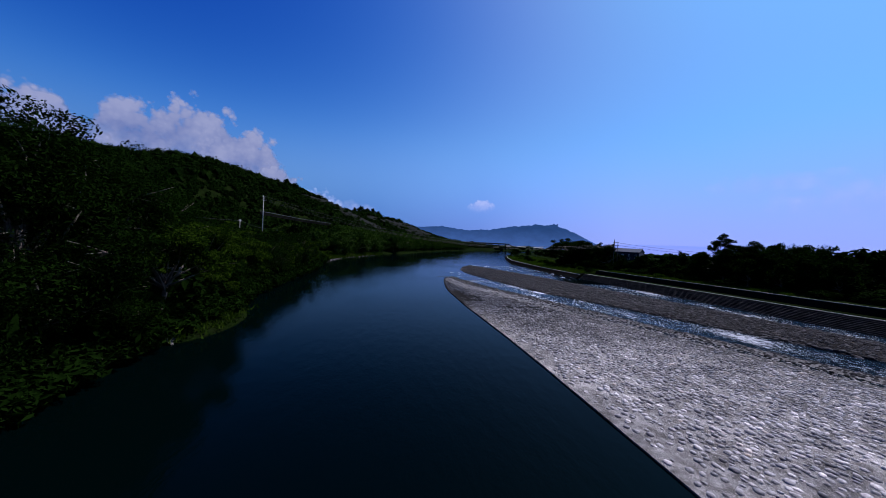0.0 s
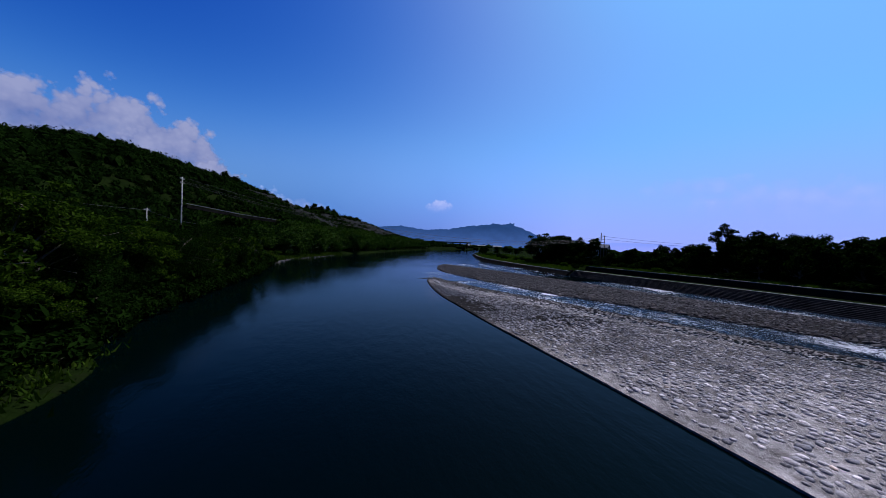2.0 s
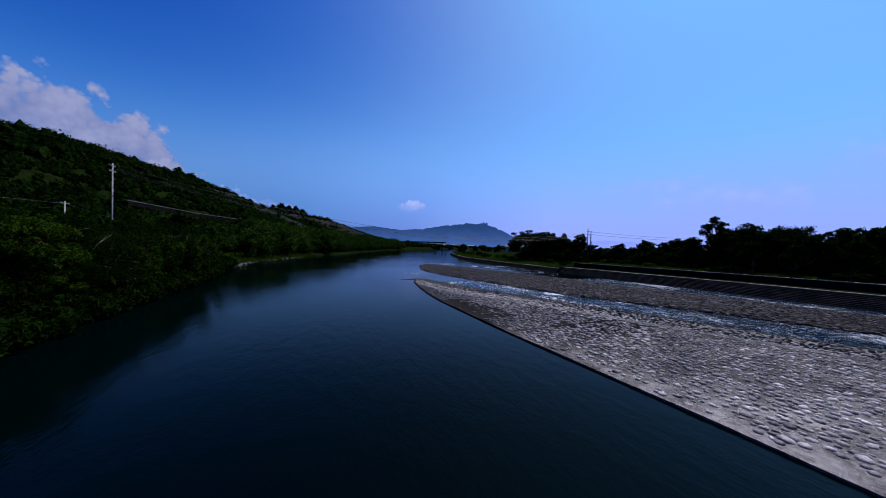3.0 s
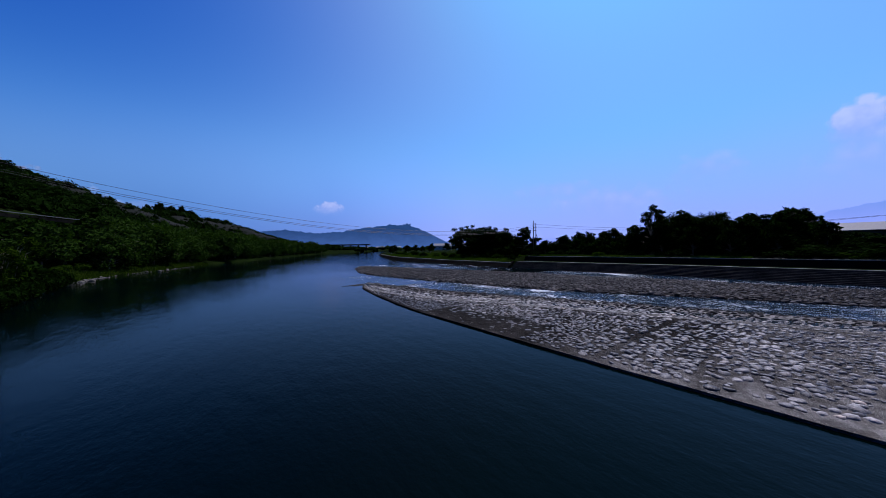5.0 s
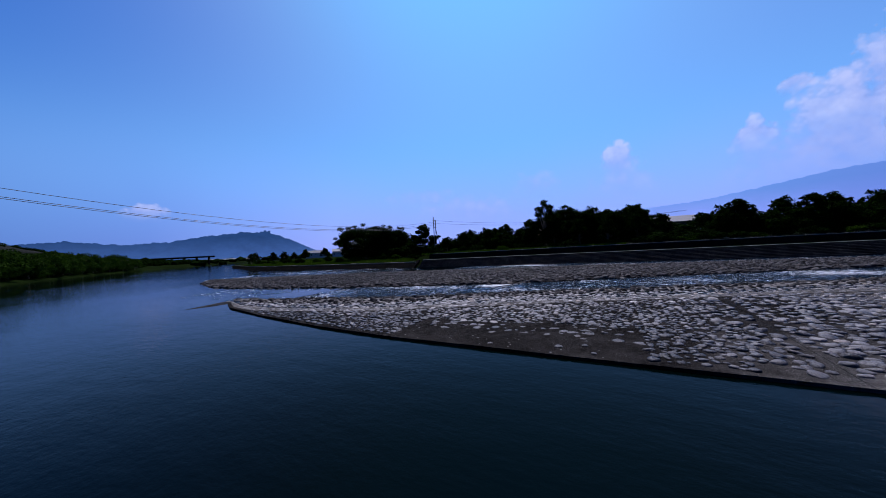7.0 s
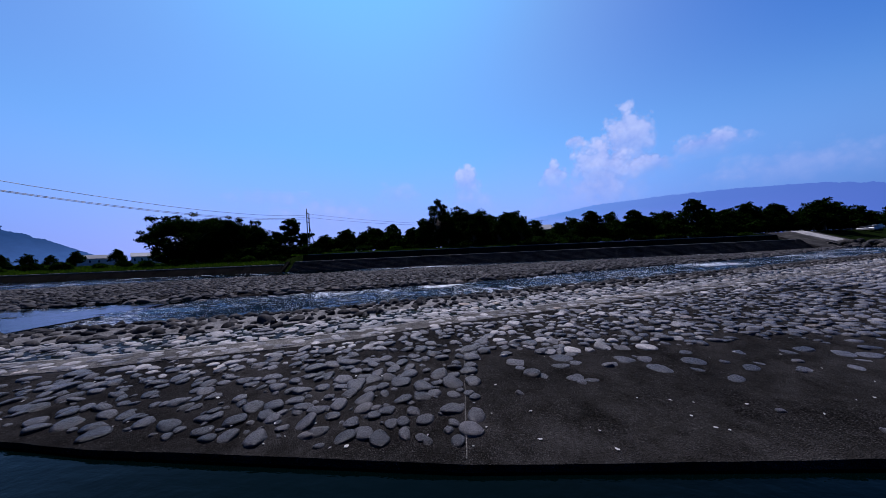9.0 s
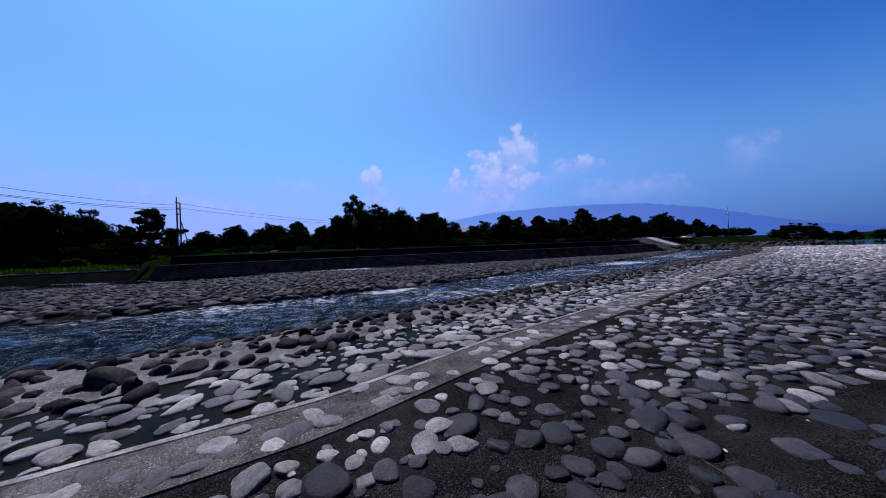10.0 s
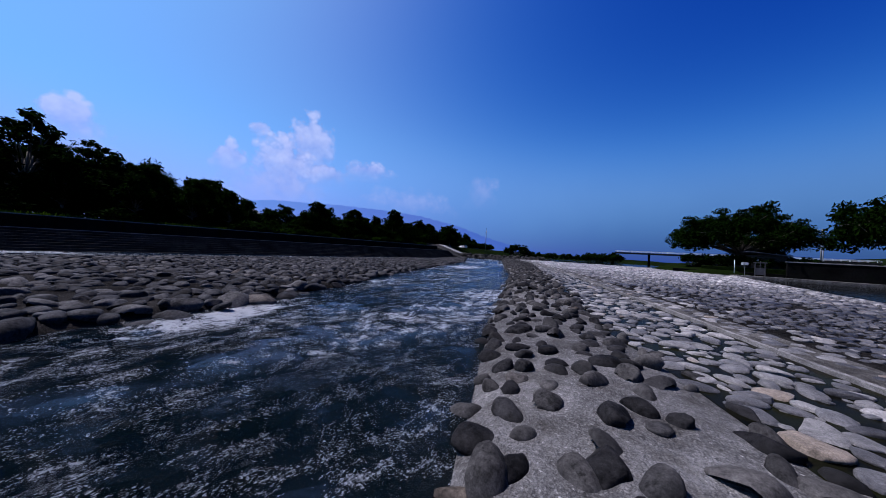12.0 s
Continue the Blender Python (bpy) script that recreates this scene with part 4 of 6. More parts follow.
def limb(bm, a, b, r0, r1, n=6, bend=0.0):
    a, b = Vector(a), Vector(b)
    m = (a + b) / 2 + Vector((rng.uniform(-1, 1), rng.uniform(-1, 1), rng.uniform(-0.2, 0.6))) * bend
    rod(bm, a, m, r0, (r0 + r1) / 2, n)
    rod(bm, m, b, (r0 + r1) / 2, r1, n)


def leaves(centres, radii, count, size, droop=0.3, flat=0.75):
    """Leaf sprays scattered through clumps, thickest near each clump's skin: kinked quads, each its own island."""
    centres, radii = np.array(centres, float), np.array(radii, float)
    w = radii ** 2
    idx = rng.choice(len(centres), count, p=w / w.sum())
    d = rng.normal(size=(count, 3))
    d /= np.linalg.norm(d, axis=1)[:, None]
    rad = radii[idx] * rng.uniform(0.15, 1.14, count) ** 0.55
    p = centres[idx] + d * rad[:, None] * np.array([1, 1, flat])
    nrm = d + rng.normal(scale=0.7, size=(count, 3)) + np.array([0, 0, 0.4])
    nrm /= np.linalg.norm(nrm, axis=1)[:, None]
    t = np.cross(nrm, rng.normal(size=(count, 3)))
    t /= np.linalg.norm(t, axis=1)[:, None]
    b = np.cross(nrm, t)
    s = size * rng.uniform(0.55, 1.5, count)[:, None]
    v = np.stack([p - t * s, p + b * s * 0.42 - nrm * s * droop * 0.2, p + t * s - nrm * s * droop, p - b * s * 0.42 - nrm * s * droop * 0.2], 1).reshape(-1, 3)
    f = np.arange(count * 4).reshape(-1, 4)
    return v, f


def tree(name, height, spread, trunk_h, n_clump, n_leaf, leaf_size, material, label, kind="round", trunk_r=0.3, tilt=0.0):
    """Trunk, limbs and a crown of leaf sprays in uneven clumps; built at the origin."""
    t = thing(name, 0, 0, 0, label=label, category="tree")
    bm = bmesh.new()
    limb(bm, (0, 0, -0.6), (tilt, 0.1, trunk_h), trunk_r, trunk_r * 0.72, 8, 0.15)
    cs, rs = [], []
    for k in range(n_clump):
        a = k * 2.399 + rng.uniform(-0.5, 0.5)
        q = (k + 0.5) / n_clump
        if kind == "spread":
            rr, zz = spread * (0.18 + 0.78 * math.sqrt(q)), height * (0.84 - 0.42 * q ** 1.4) + rng.uniform(-0.08, 0.05) * height
            cr = spread * rng.uniform(0.24, 0.36)
        elif kind == "pine":
            rr, zz = spread * (0.15 + 0.75 * q) * rng.uniform(0.55, 1.1), height * (0.94 - 0.58 * q)
            cr = spread * rng.uniform(0.22, 0.34)
        elif kind == "tall":
            rr, zz = spread * rng.uniform(0.6, 1.0) * q ** 0.75, height * (0.95 - 0.75 * q ** 0.8)
            cr = spread * rng.uniform(0.17, 0.27) * (0.55 + 0.8 * q)
        elif kind == "bushy":
            rr, zz = spread * math.sqrt(q) * rng.uniform(0.5, 0.8), height * (0.80 - 0.66 * q) + rng.uniform(-0.05, 0.08) * height
            cr = spread * rng.uniform(0.30, 0.44)
        else:
            rr, zz = spread * math.sqrt(q) * rng.uniform(0.5, 0.82), height * (0.84 - 0.52 * q) + rng.uniform(-0.08, 0.1) * height
            cr = spread * rng.uniform(0.26, 0.42)
        c = (tilt + rr * math.cos(a), rr * math.sin(a), zz)
        cs.append(c)
        rs.append(cr)
        j = (tilt * 0.8, 0.1, min(trunk_h * rng.uniform(0.75, 1.0), zz - 0.3))
        limb(bm, j, c, trunk_r * 0.45, trunk_r * 0.10, 5, 0.5)
        for _ in range(2):
            e = Vector(c) + Vector((rng.uniform(-1, 1), rng.uniform(-1, 1), rng.uniform(-0.3, 0.8))) * cr * 0.9
            limb(bm, c, e, trunk_r * 0.14, trunk_r * 0.04, 4, 0.15)
    part("trunk", bm, M["bark"], t, smooth=True)
    # small side tufts break the outline
    for k in range(n_clump * 2):
        i = rng.integers(0, n_clump)
        d = Vector((rng.uniform(-1, 1), rng.uniform(-1, 1), rng.uniform(-0.4, 1))).normalized()
        cs.append(tuple(Vector(cs[i]) + d * rs[i] * rng.uniform(0.85, 1.25)))
        rs.append(rs[i] * rng.uniform(0.25, 0.5))
    v, f = leaves(cs, rs, n_leaf, leaf_size, flat=0.55 if kind in ("spread", "pine") else 0.8)
    ob_of("crown", mesh_of("crown", v, f), material, t)
    return t


def bush(name, spread, height, n_leaf, size, material, label):
    t = thing(name, 0, 0, 0, label=label, category="shrub")
    cs, rs = [], []
    bm = bmesh.new()
    for k in range(9):
        a, rr = k * 2.399, spread * 0.62 * math.sqrt((k + 0.4) / 9)
        c = (rr * math.cos(a), rr * math.sin(a), height * (0.62 - 0.28 * (k / 9)) * rng.uniform(0.8, 1.15))
        cs.append(c)
        rs.append(spread * rng.uniform(0.28, 0.42))
        limb(bm, (0, 0, -0.3), c, 0.06, 0.015, 4, 0.2)
    part("stem", bm, M["bark"], t)
    v, f = leaves(cs, rs, n_leaf, size, flat=0.85)
    v[:, 2] = np.maximum(v[:, 2], 0.02)
    ob_of("foliage", mesh_of("foliage", v, f), material, t)
    return t


def bamboo(name, height, spread, n, label):
    """A clump of arching canes with drooping leaf plumes."""
    t = thing(name, 0, 0, 0, label=label, category="bamboo")
    bm = bmesh.new()
    cs, rs = [], []
    for k in range(n):
        a, rr = rng.uniform(0, 6.28), spread * 0.45 * math.sqrt(rng.uniform(0, 1))
        p = Vector((rr * math.cos(a), rr * math.sin(a), -0.3))
        h = height * rng.uniform(0.7, 1.05)
        q = p + Vector((math.cos(a) * spread * 0.25, math.sin(a) * spread * 0.25, h * 0.8))
        e = q + Vector((math.cos(a) * spread * 0.28, math.sin(a) * spread * 0.28, h * 0.12))
        rod(bm, p, q, 0.06, 0.04, 5)
        rod(bm, q, e, 0.04, 0.01, 4)
        for s in np.linspace(0.3, 1.0, 6):
            cs.append(tuple(p.lerp(q, s) if s < 0.85 else e))
            rs.append(0.7 + 0.5 * (1 - s))
    part("cane", bm, M["bark"], t)
    v, f = leaves(cs, rs, 4200, 0.26, droop=0.9, flat=1.1)
    ob_of("foliage", mesh_of("foliage", v, f), M["leaf_bright"], t)
    return t


def put(t, x, y, s=1.0, rz=0.0, sz=None, z=None, label=""):
    zz = bank_ground(x, y) if z is None else z
    c = copy_thing(t, Matrix.LocRotScale((x, y, zz), Euler((0, 0, radians(rz))), (s, s, s if sz is None else sz)))
    c.scale = (s, s, s if sz is None else sz)
    if label:
        c["label"] = label
    return c


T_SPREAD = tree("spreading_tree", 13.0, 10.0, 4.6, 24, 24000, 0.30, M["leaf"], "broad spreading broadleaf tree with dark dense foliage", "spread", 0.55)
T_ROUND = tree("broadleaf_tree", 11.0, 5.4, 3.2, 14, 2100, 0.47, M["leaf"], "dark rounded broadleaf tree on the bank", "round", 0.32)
T_FAR_LIT = tree("riverside_tree", 9.0, 5.4, 1.2, 18, 4200, 0.34, M["leaf_far_lit"], "rounded light green tree leafy down to the shore", "bushy", 0.3)
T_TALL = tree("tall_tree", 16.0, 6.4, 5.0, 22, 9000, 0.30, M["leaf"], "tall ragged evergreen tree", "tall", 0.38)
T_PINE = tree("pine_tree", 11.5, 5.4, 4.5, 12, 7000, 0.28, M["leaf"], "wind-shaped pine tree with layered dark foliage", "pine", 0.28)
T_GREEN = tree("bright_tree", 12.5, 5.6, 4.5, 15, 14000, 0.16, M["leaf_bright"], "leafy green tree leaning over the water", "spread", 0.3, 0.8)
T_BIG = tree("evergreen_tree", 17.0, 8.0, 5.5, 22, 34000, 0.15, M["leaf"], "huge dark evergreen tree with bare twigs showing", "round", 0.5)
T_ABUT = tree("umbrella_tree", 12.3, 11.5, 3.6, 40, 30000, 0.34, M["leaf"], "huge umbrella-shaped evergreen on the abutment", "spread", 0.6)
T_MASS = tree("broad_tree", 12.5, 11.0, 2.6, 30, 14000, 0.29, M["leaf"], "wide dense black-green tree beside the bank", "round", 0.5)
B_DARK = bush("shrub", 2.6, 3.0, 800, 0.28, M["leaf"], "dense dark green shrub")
B_GREEN = bush("green_shrub", 2.2, 2.2, 1000, 0.22, M["leaf_bright"], "bright green riverside shrub")
BAMBOO = bamboo("bamboo_clump", 8.5, 4.2, 22, "arching bamboo clump at the water's edge")

used = set()


def plant(t, x, y, s=1.0, rz=0.0, sz=None, z=None):
    """First use moves the template itself, later ones copy it."""
    if 97 < x < 129 and 42 < y < 57 and (x, y) not in ((109, 50.5), (110, 56.5)):
        # low growth before the barn
        sz = 0.5 * (s if sz is None else sz)
    if t.name in used:
        return put(t, x, y, s, rz, sz, z)
    used.add(t.name)
    zz = bank_ground(x, y) if z is None else z
    t.matrix_basis = Matrix.LocRotScale((x, y, zz), Euler((0, 0, radians(rz))), (s, s, s if sz is None else sz))
    return t


def in_cut(y, u):
    return (405 < y < 490 and 0.36 < u < 0.78) or (545 < y < 610 and 0.35 < u < 0.88)


def hill_point(y, u):
    s, rx = float(SHORE(y)), float(RIDGE_X(y))
    x = s - 34 - u * max(s - rx - 34, 30)
    return x, y, bank_ground(x, y)


# far bank row, from upstream to downstream
plant(T_SPREAD, 94, 152, 1.08, 20, 1.1)
plant(T_SPREAD, 98, 143, 0.8, 140, 1.0)
plant(T_MASS, 97, 149, 0.95, 60, 0.86)
plant(T_MASS, 102, 139, 0.7, 160, 0.7)
plant(T_MASS, 113, 158, 0.75, 20, 0.8)
plant(T_MASS, 122, 168, 0.7, 220, 0.75)
plant(T_PINE, 93, 122.5, 1.06, 60, 1.05)
plant(T_PINE, 98, 130, 0.75, 200)
for x, y, s in [(97, 108, 0.62), (104, 103, 0.75), (101, 96, 0.68), (110, 97, 0.8), (106, 90, 0.72), (114, 88, 0.85), (102, 112, 0.55), (120, 105, 0.8), (124, 118, 0.85)]:
    plant(T_ROUND, x, y, s, x * 37 % 360, s * (0.9 + 0.012 * (y % 11)))
plant(T_TALL, 98, 81, 1.25, 30, 0.97)
plant(T_TALL, 101, 75, 1.25, 100, 0.84)
for x, y, s in [(99, 73, 0.92), (103, 80, 0.95), (97, 69, 0.86), (104, 68, 0.95), (98, 62, 0.80), (104, 60, 0.86), (99, 57, 0.70), (106, 54, 0.78), (95, 78, 0.72), (94, 71, 0.66), (94, 64, 0.6)]:
    plant(T_ROUND, x, y, s, y * 53 % 360, s * 1.03)
for k, (x, y) in enumerate([(116, 80), (122, 72), (118, 64), (124, 57), (117, 50), (126, 46), (128, 80), (132, 66), (114, 57), (130, 55)]):
    plant(T_ROUND, x, y, 1.05, k * 49, 1.12 - 0.05 * (k % 3))
plant(T_ROUND, 110, 56.5, 1.0, 33, 1.0)
plant(T_ROUND, 109, 50.5, 0.8, 133, 0.72)
plant(T_TALL, 103, 36, 0.62, 10, 0.58)
plant(T_ROUND, 104, 35, 0.95, 80, 0.85)
plant(T_PINE, 105, 22, 0.95, 20, 0.84)
plant(T_ROUND, 107, 18, 0.7, 200, 0.66)
plant(T_ROUND, 109, 2, 1.05, 70, 1.08)
plant(T_ROUND, 112, 8, 0.8, 120, 0.8)
plant(T_ROUND, 116, -20, 0.95, 10, 0.92)
plant(T_ROUND, 113, -9, 0.75, 300, 0.75)
for k in range(14):
    plant(T_ROUND, 119 + 2.1 * k + 3 * math.sin(k * 2.3), -30 - 6.2 * k, 0.66 + 0.2 * math.sin(k * 1.7) ** 2, k * 71, 0.74 + 0.16 * math.sin(k * 1.3))
for k in range(12):
    plant(T_ROUND, 126 + 4 * math.sin(k * 2.0), 70 - 10.5 * k, 0.7 + 0.15 * math.sin(k) ** 2, k * 47, 0.66)
for k in range(22):
    plant(T_ROUND, 113 + 16 * abs(math.sin(k * 2.6)), 48 - 5.2 * k, 0.85 + 0.3 * abs(math.sin(k * 1.3)), k * 59, 0.8 + 0.14 * math.sin(k * 2.9))
plant(T_SPREAD, 108, -108, 0.75, 40, 0.75)
for k in range(16):
    plant(T_ROUND, 112 - 2.6 * k, -128 - 4.5 * k - 6 * math.sin(k * 1.9), 0.62 + 0.12 * math.sin(k * 2.1), k * 83, 0.5)
# upstream point on the far bank
for k, (x, y, s) in enumerate([(106, 262, 0.6), (112, 268, 0.65), (118, 258, 0.6), (101, 252, 0.42), (128, 262, 0.6), (124, 245, 0.5), (136, 250, 0.62), (118, 225, 0.5), (132, 225, 0.6), (145, 240, 0.6), (126, 200, 0.55), (138, 190, 0.6), (120, 178, 0.5), (130, 168, 0.7), (112, 165, 0.45)]):
    plant(T_ROUND, x, y, s, k * 67, s)
for k in range(26):
    y = 118 + 5.6 * k + 2 * math.sin(k * 3.1)
    plant(B_GREEN if k % 3 else B_DARK, float(REV(y)) + 9 + 7 * abs(math.sin(k * 1.3)), y, 0.75 + 0.3 * math.sin(k * 2.2) ** 2, k * 40)
for k in range(34):
    y = 111 - 3.7 * k
    plant(B_GREEN if k % 4 == 1 else B_DARK, float(REV(y)) + 13.5 + 4.5 * abs(math.sin(k * 1.9)), y + math.sin(k), 0.8 + 0.5 * math.sin(k * 1.4) ** 2, k * 61, 0.75)

# wooded near bank
for k, (x, y, s, sz) in enumerate([(-25, 19, 1.0, 0.86), (-24.5, 30.5, 1.0, 1.0), (-32, 27, 1.15, 1.2), (-24, 37.5, 0.9, 0.95), (-32, 38, 1.0, 1.05), (-30, 50, 0.85, 0.85), (-38, 15, 1.1, 1.05), (-41, 40, 0.95, 0.95), (-28, 6, 1.0, 0.85), (-44, 26, 1.1, 1.1)]):
    plant(T_BIG, x, y, s, k * 77, sz)
for k, (x, y, s) in enumerate([(-23.0, 41, 1.0), (-25, 52, 0.95), (-29.5, 47, 0.95), (-30, 60, 0.9), (-28, 69, 0.8)]):
    plant(T_GREEN, x, y, s, k * 100 + 15)
for k in range(20):
    y = 56 + 4.3 * k
    x = float(SHORE(y)) - 5.0 - 5 * abs(math.sin(k * 1.7))
    plant(T_ROUND, x, y, 0.62 + 0.2 * abs(math.sin(k * 2.9)), k * 50, 0.7 + 0.12 * math.sin(k * 1.1))
    plant(T_GREEN if k % 3 == 0 else T_ROUND, x - 10, y + 3, 0.72 + 0.15 * abs(math.sin(k * 1.3)), k * 93, 0.72)
for k in range(12):
    y = 86 + 4.2 * k
    plant(BAMBOO, float(SHORE(y)) - 2.6 - 2.2 * abs(math.sin(k * 2.4)), y, 0.8 + 0.2 * math.sin(k * 1.9) ** 2, k * 71)
for k in range(34):
    y = 6 + 3.4 * k
    plant(B_GREEN if k % 3 == 1 and 36 < y < 50 else B_DARK, float(SHORE(y)) - 1.4 - 1.6 * abs(math.sin(k * 2.1)), y, 0.65 + 0.35 * abs(math.sin(k * 1.7)), k * 33)
for k in range(30):
    y = 142 + 6.0 * k
    plant(T_FAR_LIT if k % 3 else T_ROUND, float(SHORE(y)) - 13 - 6 * abs(math.sin(k * 1.9)), y, 1.1 + 0.3 * abs(math.sin(k * 2.3)), k * 44, 1.15 + 0.25 * math.sin(k * 1.6))
    if y > 185:
        plant(T_FAR_LIT, float(SHORE(y)) - 14, y + 2, 1.6, k * 91, 1.75)
for k in range(18):
    y = 140 + 4.0 * k
    plant(B_GREEN, float(SHORE(y)) - 5.5 - 3 * abs(math.sin(k * 1.2)), y, 0.7 + 0.3 * abs(math.sin(k * 2.6)), k * 29)
for k in range(26):
    y = -4 + 2.1 * k
    plant(B_DARK if k % 4 or y < 36 else B_GREEN, float(SHORE(y)) - 0.3 - 0.9 * abs(math.sin(k * 2.9)), y, 0.8 + 0.4 * abs(math.sin(k * 1.7)), k * 73, 0.7 + 0.3 * abs(math.sin(k * 2.2)))
for k in range(44):
    y = 180 + 7.6 * k
    plant(T_FAR_LIT, float(SHORE(y)) - 6 - 4 * abs(math.sin(k * 2.2)), y, 1.25 + 0.45 * abs(math.sin(k * 1.4)), k * 57, 1.25 + 0.5 * abs(math.sin(k * 2.7)))
# boughs hanging over the water past the spit
for k in range(26):
    y = 51 + 2.3 * k
    plant(T_GREEN if k % 3 == 0 else T_BIG, float(SHORE(y)) - 3.0 - 3.5 * abs(math.sin(k * 1.7)), y, 0.52 + 0.16 * abs(math.sin(k * 2.6)), k * 67, 0.50 + 0.12 * abs(math.sin(k * 1.2)), 0.2)
for k in range(9):
    y = -2 + 4.4 * k
    plant(T_BIG, float(SHORE(y)) - 2.2 - 2.0 * abs(math.sin(k * 1.9)), y, 0.62, k * 83 + 20, 0.55, 0.1)
for k in range(64):
    y = 49.5 + 1.5 * k
    plant(B_DARK, float(SHORE(y)) + 0.2 - 0.8 * abs(math.sin(k * 2.3)), y, 0.62 + 0.3 * abs(math.sin(k * 1.3)), k * 97, 0.7 + 0.5 * abs(math.sin(k * 1.9)), -0.1)
# undergrowth that closes the rows of trees
for x, y, s, sz in ((105, 79, 0.75, 0.86), (104, 69, 0.75, 0.80), (106, 60, 0.65, 0.58), (112, 72, 0.8, 0.85)):
    plant(T_MASS, x, y, s, 40 * y, sz)
for k in range(104):
    y = 160 - 3.1 * k
    x = float(REV(y)) + 19 + 6 * abs(math.sin(k * 2.7))
    plant(B_DARK, x, y, 1.5 + 0.7 * abs(math.sin(k * 1.9)), k * 53, 1.3 + 0.6 * abs(math.sin(k * 1.3)))
for k in range(40):
    y = 4 + 3.2 * k
    plant(B_DARK, float(SHORE(y)) - 3.5 - 3.5 * abs(math.sin(k * 1.37)), y, 1.4 + 0.6 * abs(math.sin(k * 2.3)), k * 37, 1.6 + 0.6 * abs(math.sin(k * 1.1)))
for k in range(16):
    y = 425 + 14 * k
    x, yy, z = hill_point(y, 0.96)
    plant(T_ROUND, x, yy, 1.15 + 0.5 * abs(math.sin(k * 2.2)), k * 61, 1.1 + 0.3 * abs(math.sin(k * 1.3)))
for k in range(9):
    plant(B_DARK, 6 + 2.2 * k, -10.5 - 2 * abs(math.sin(k * 2.0)), 1.1, k * 80, 1.0, 1.95)
for k in range(36):
    y = 112 - 4.6 * k
    plant(T_ROUND, float(REV(y)) + 20 + 4 * abs(math.sin(k * 2.3)), y, 0.62 + 0.14 * abs(math.sin(k * 1.1)), k * 97, 0.48 + 0.10 * abs(math.sin(k * 1.7)))
# trees by the downstream abutment
ABUT_Z = 2.0
plant(T_ABUT, 14.5, -20, 1.0, 80, 1.0, ABUT_Z)
plant(T_MASS, 11, -27, 0.6, 300, 0.5, ABUT_Z)
plant(T_ABUT, -10.5, -15, 0.95, 25, 1.27, ABUT_Z)
plant(T_ABUT, -24, -22, 1.0, 145, 1.3, ABUT_Z)


# ---- hillside woods ----
def ico(sub):
    b = bmesh.new()
    bmesh.ops.create_icosphere(b, subdivisions=sub, radius=1.0)
    v = np.array([x.co[:] for x in b.verts])
    f = np.array([[q.index for q in p.verts] for p in b.faces])
    b.free()
    return v, f


hv, hf = ico(1)
allv, allf, sprv, cnt = [], [], [], 0
for k in range(6800):
    y = 60 + 690 * rng.uniform() ** 0.85
    u = rng.uniform(-0.02, 1.06)
    if in_cut(y, u) and rng.uniform() > 0.16:
        continue
    x, y, z = hill_point(y, u)
    # low orchard growth on the middle slope, tall crowns below it and along the crest
    low_slope = 0.25 < u < 0.72 and nz(x, y, 7, 0.012) > -0.05
    r = rng.uniform(1.8, 3.2) if low_slope else rng.uniform(2.2, 5.6) * (1.3 if u > 0.9 else 1.0)
    d = hv * np.array([r, r, r * rng.uniform(0.8, 1.25)])
    d = d * (1 + 0.22 * rng.normal(size=(len(hv), 1)))
    allv.append(0.78 * d + np.array([x, y, z + r * 0.35]))
    allf.append(hf + cnt)
    cnt += len(hv)
    m = int(14 + 9 * r)
    dd = rng.normal(size=(m, 3))
    dd /= np.linalg.norm(dd, axis=1)[:, None]
    dd[:, 2] = np.abs(dd[:, 2])
    sprv.append(dd * r * rng.uniform(0.75, 1.15, (m, 1)) ** 0.8 + np.array([x, y, z + r * 0.35]))
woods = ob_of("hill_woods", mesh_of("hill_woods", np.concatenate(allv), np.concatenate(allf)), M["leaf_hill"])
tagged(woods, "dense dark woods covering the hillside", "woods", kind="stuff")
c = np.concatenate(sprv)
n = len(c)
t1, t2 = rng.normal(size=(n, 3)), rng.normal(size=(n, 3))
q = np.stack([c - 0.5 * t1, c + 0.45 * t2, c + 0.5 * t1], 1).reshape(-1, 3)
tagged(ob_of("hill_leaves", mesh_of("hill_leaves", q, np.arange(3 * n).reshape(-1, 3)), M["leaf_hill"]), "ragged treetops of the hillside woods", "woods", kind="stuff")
# bare cut slopes with terraces
for ya, yb, ua, ub in ((405, 490, 0.36, 0.78), (545, 610, 0.36, 0.88)):
    v, f = [], []
    us, ysn = np.linspace(ua, ub, 24), np.linspace(ya, yb, 26)
    for u in us:
        for y in ysn:
            edge = 4 * nz(u * 9, y * 0.05)
            x, yy, z = hill_point(y + edge, u)
            v.append((x, yy, z + 1.6 + 0.8 * abs(nz(x, yy, 0, 0.12)) + 0.5 * math.sin(u * 60)))
    for j in range(len(us) - 1):
        for i in range(len(ysn) - 1):
            f.append((j * 26 + i, (j + 1) * 26 + i, (j + 1) * 26 + i + 1, j * 26 + i + 1))
    tagged(ob_of("cut_slope", mesh_of("cut_slope", v, f), M["cut"]), "bare brown cut slope in terraces on the hillside", "slope", kind="structure")
# hillside road with its wall and guard rail
road = thing("hill_road", 0, 300, 0, label="hillside road with a grey retaining wall and guard rail", category="road", kind="structure")
ry = np.arange(200, 470, 6.0)


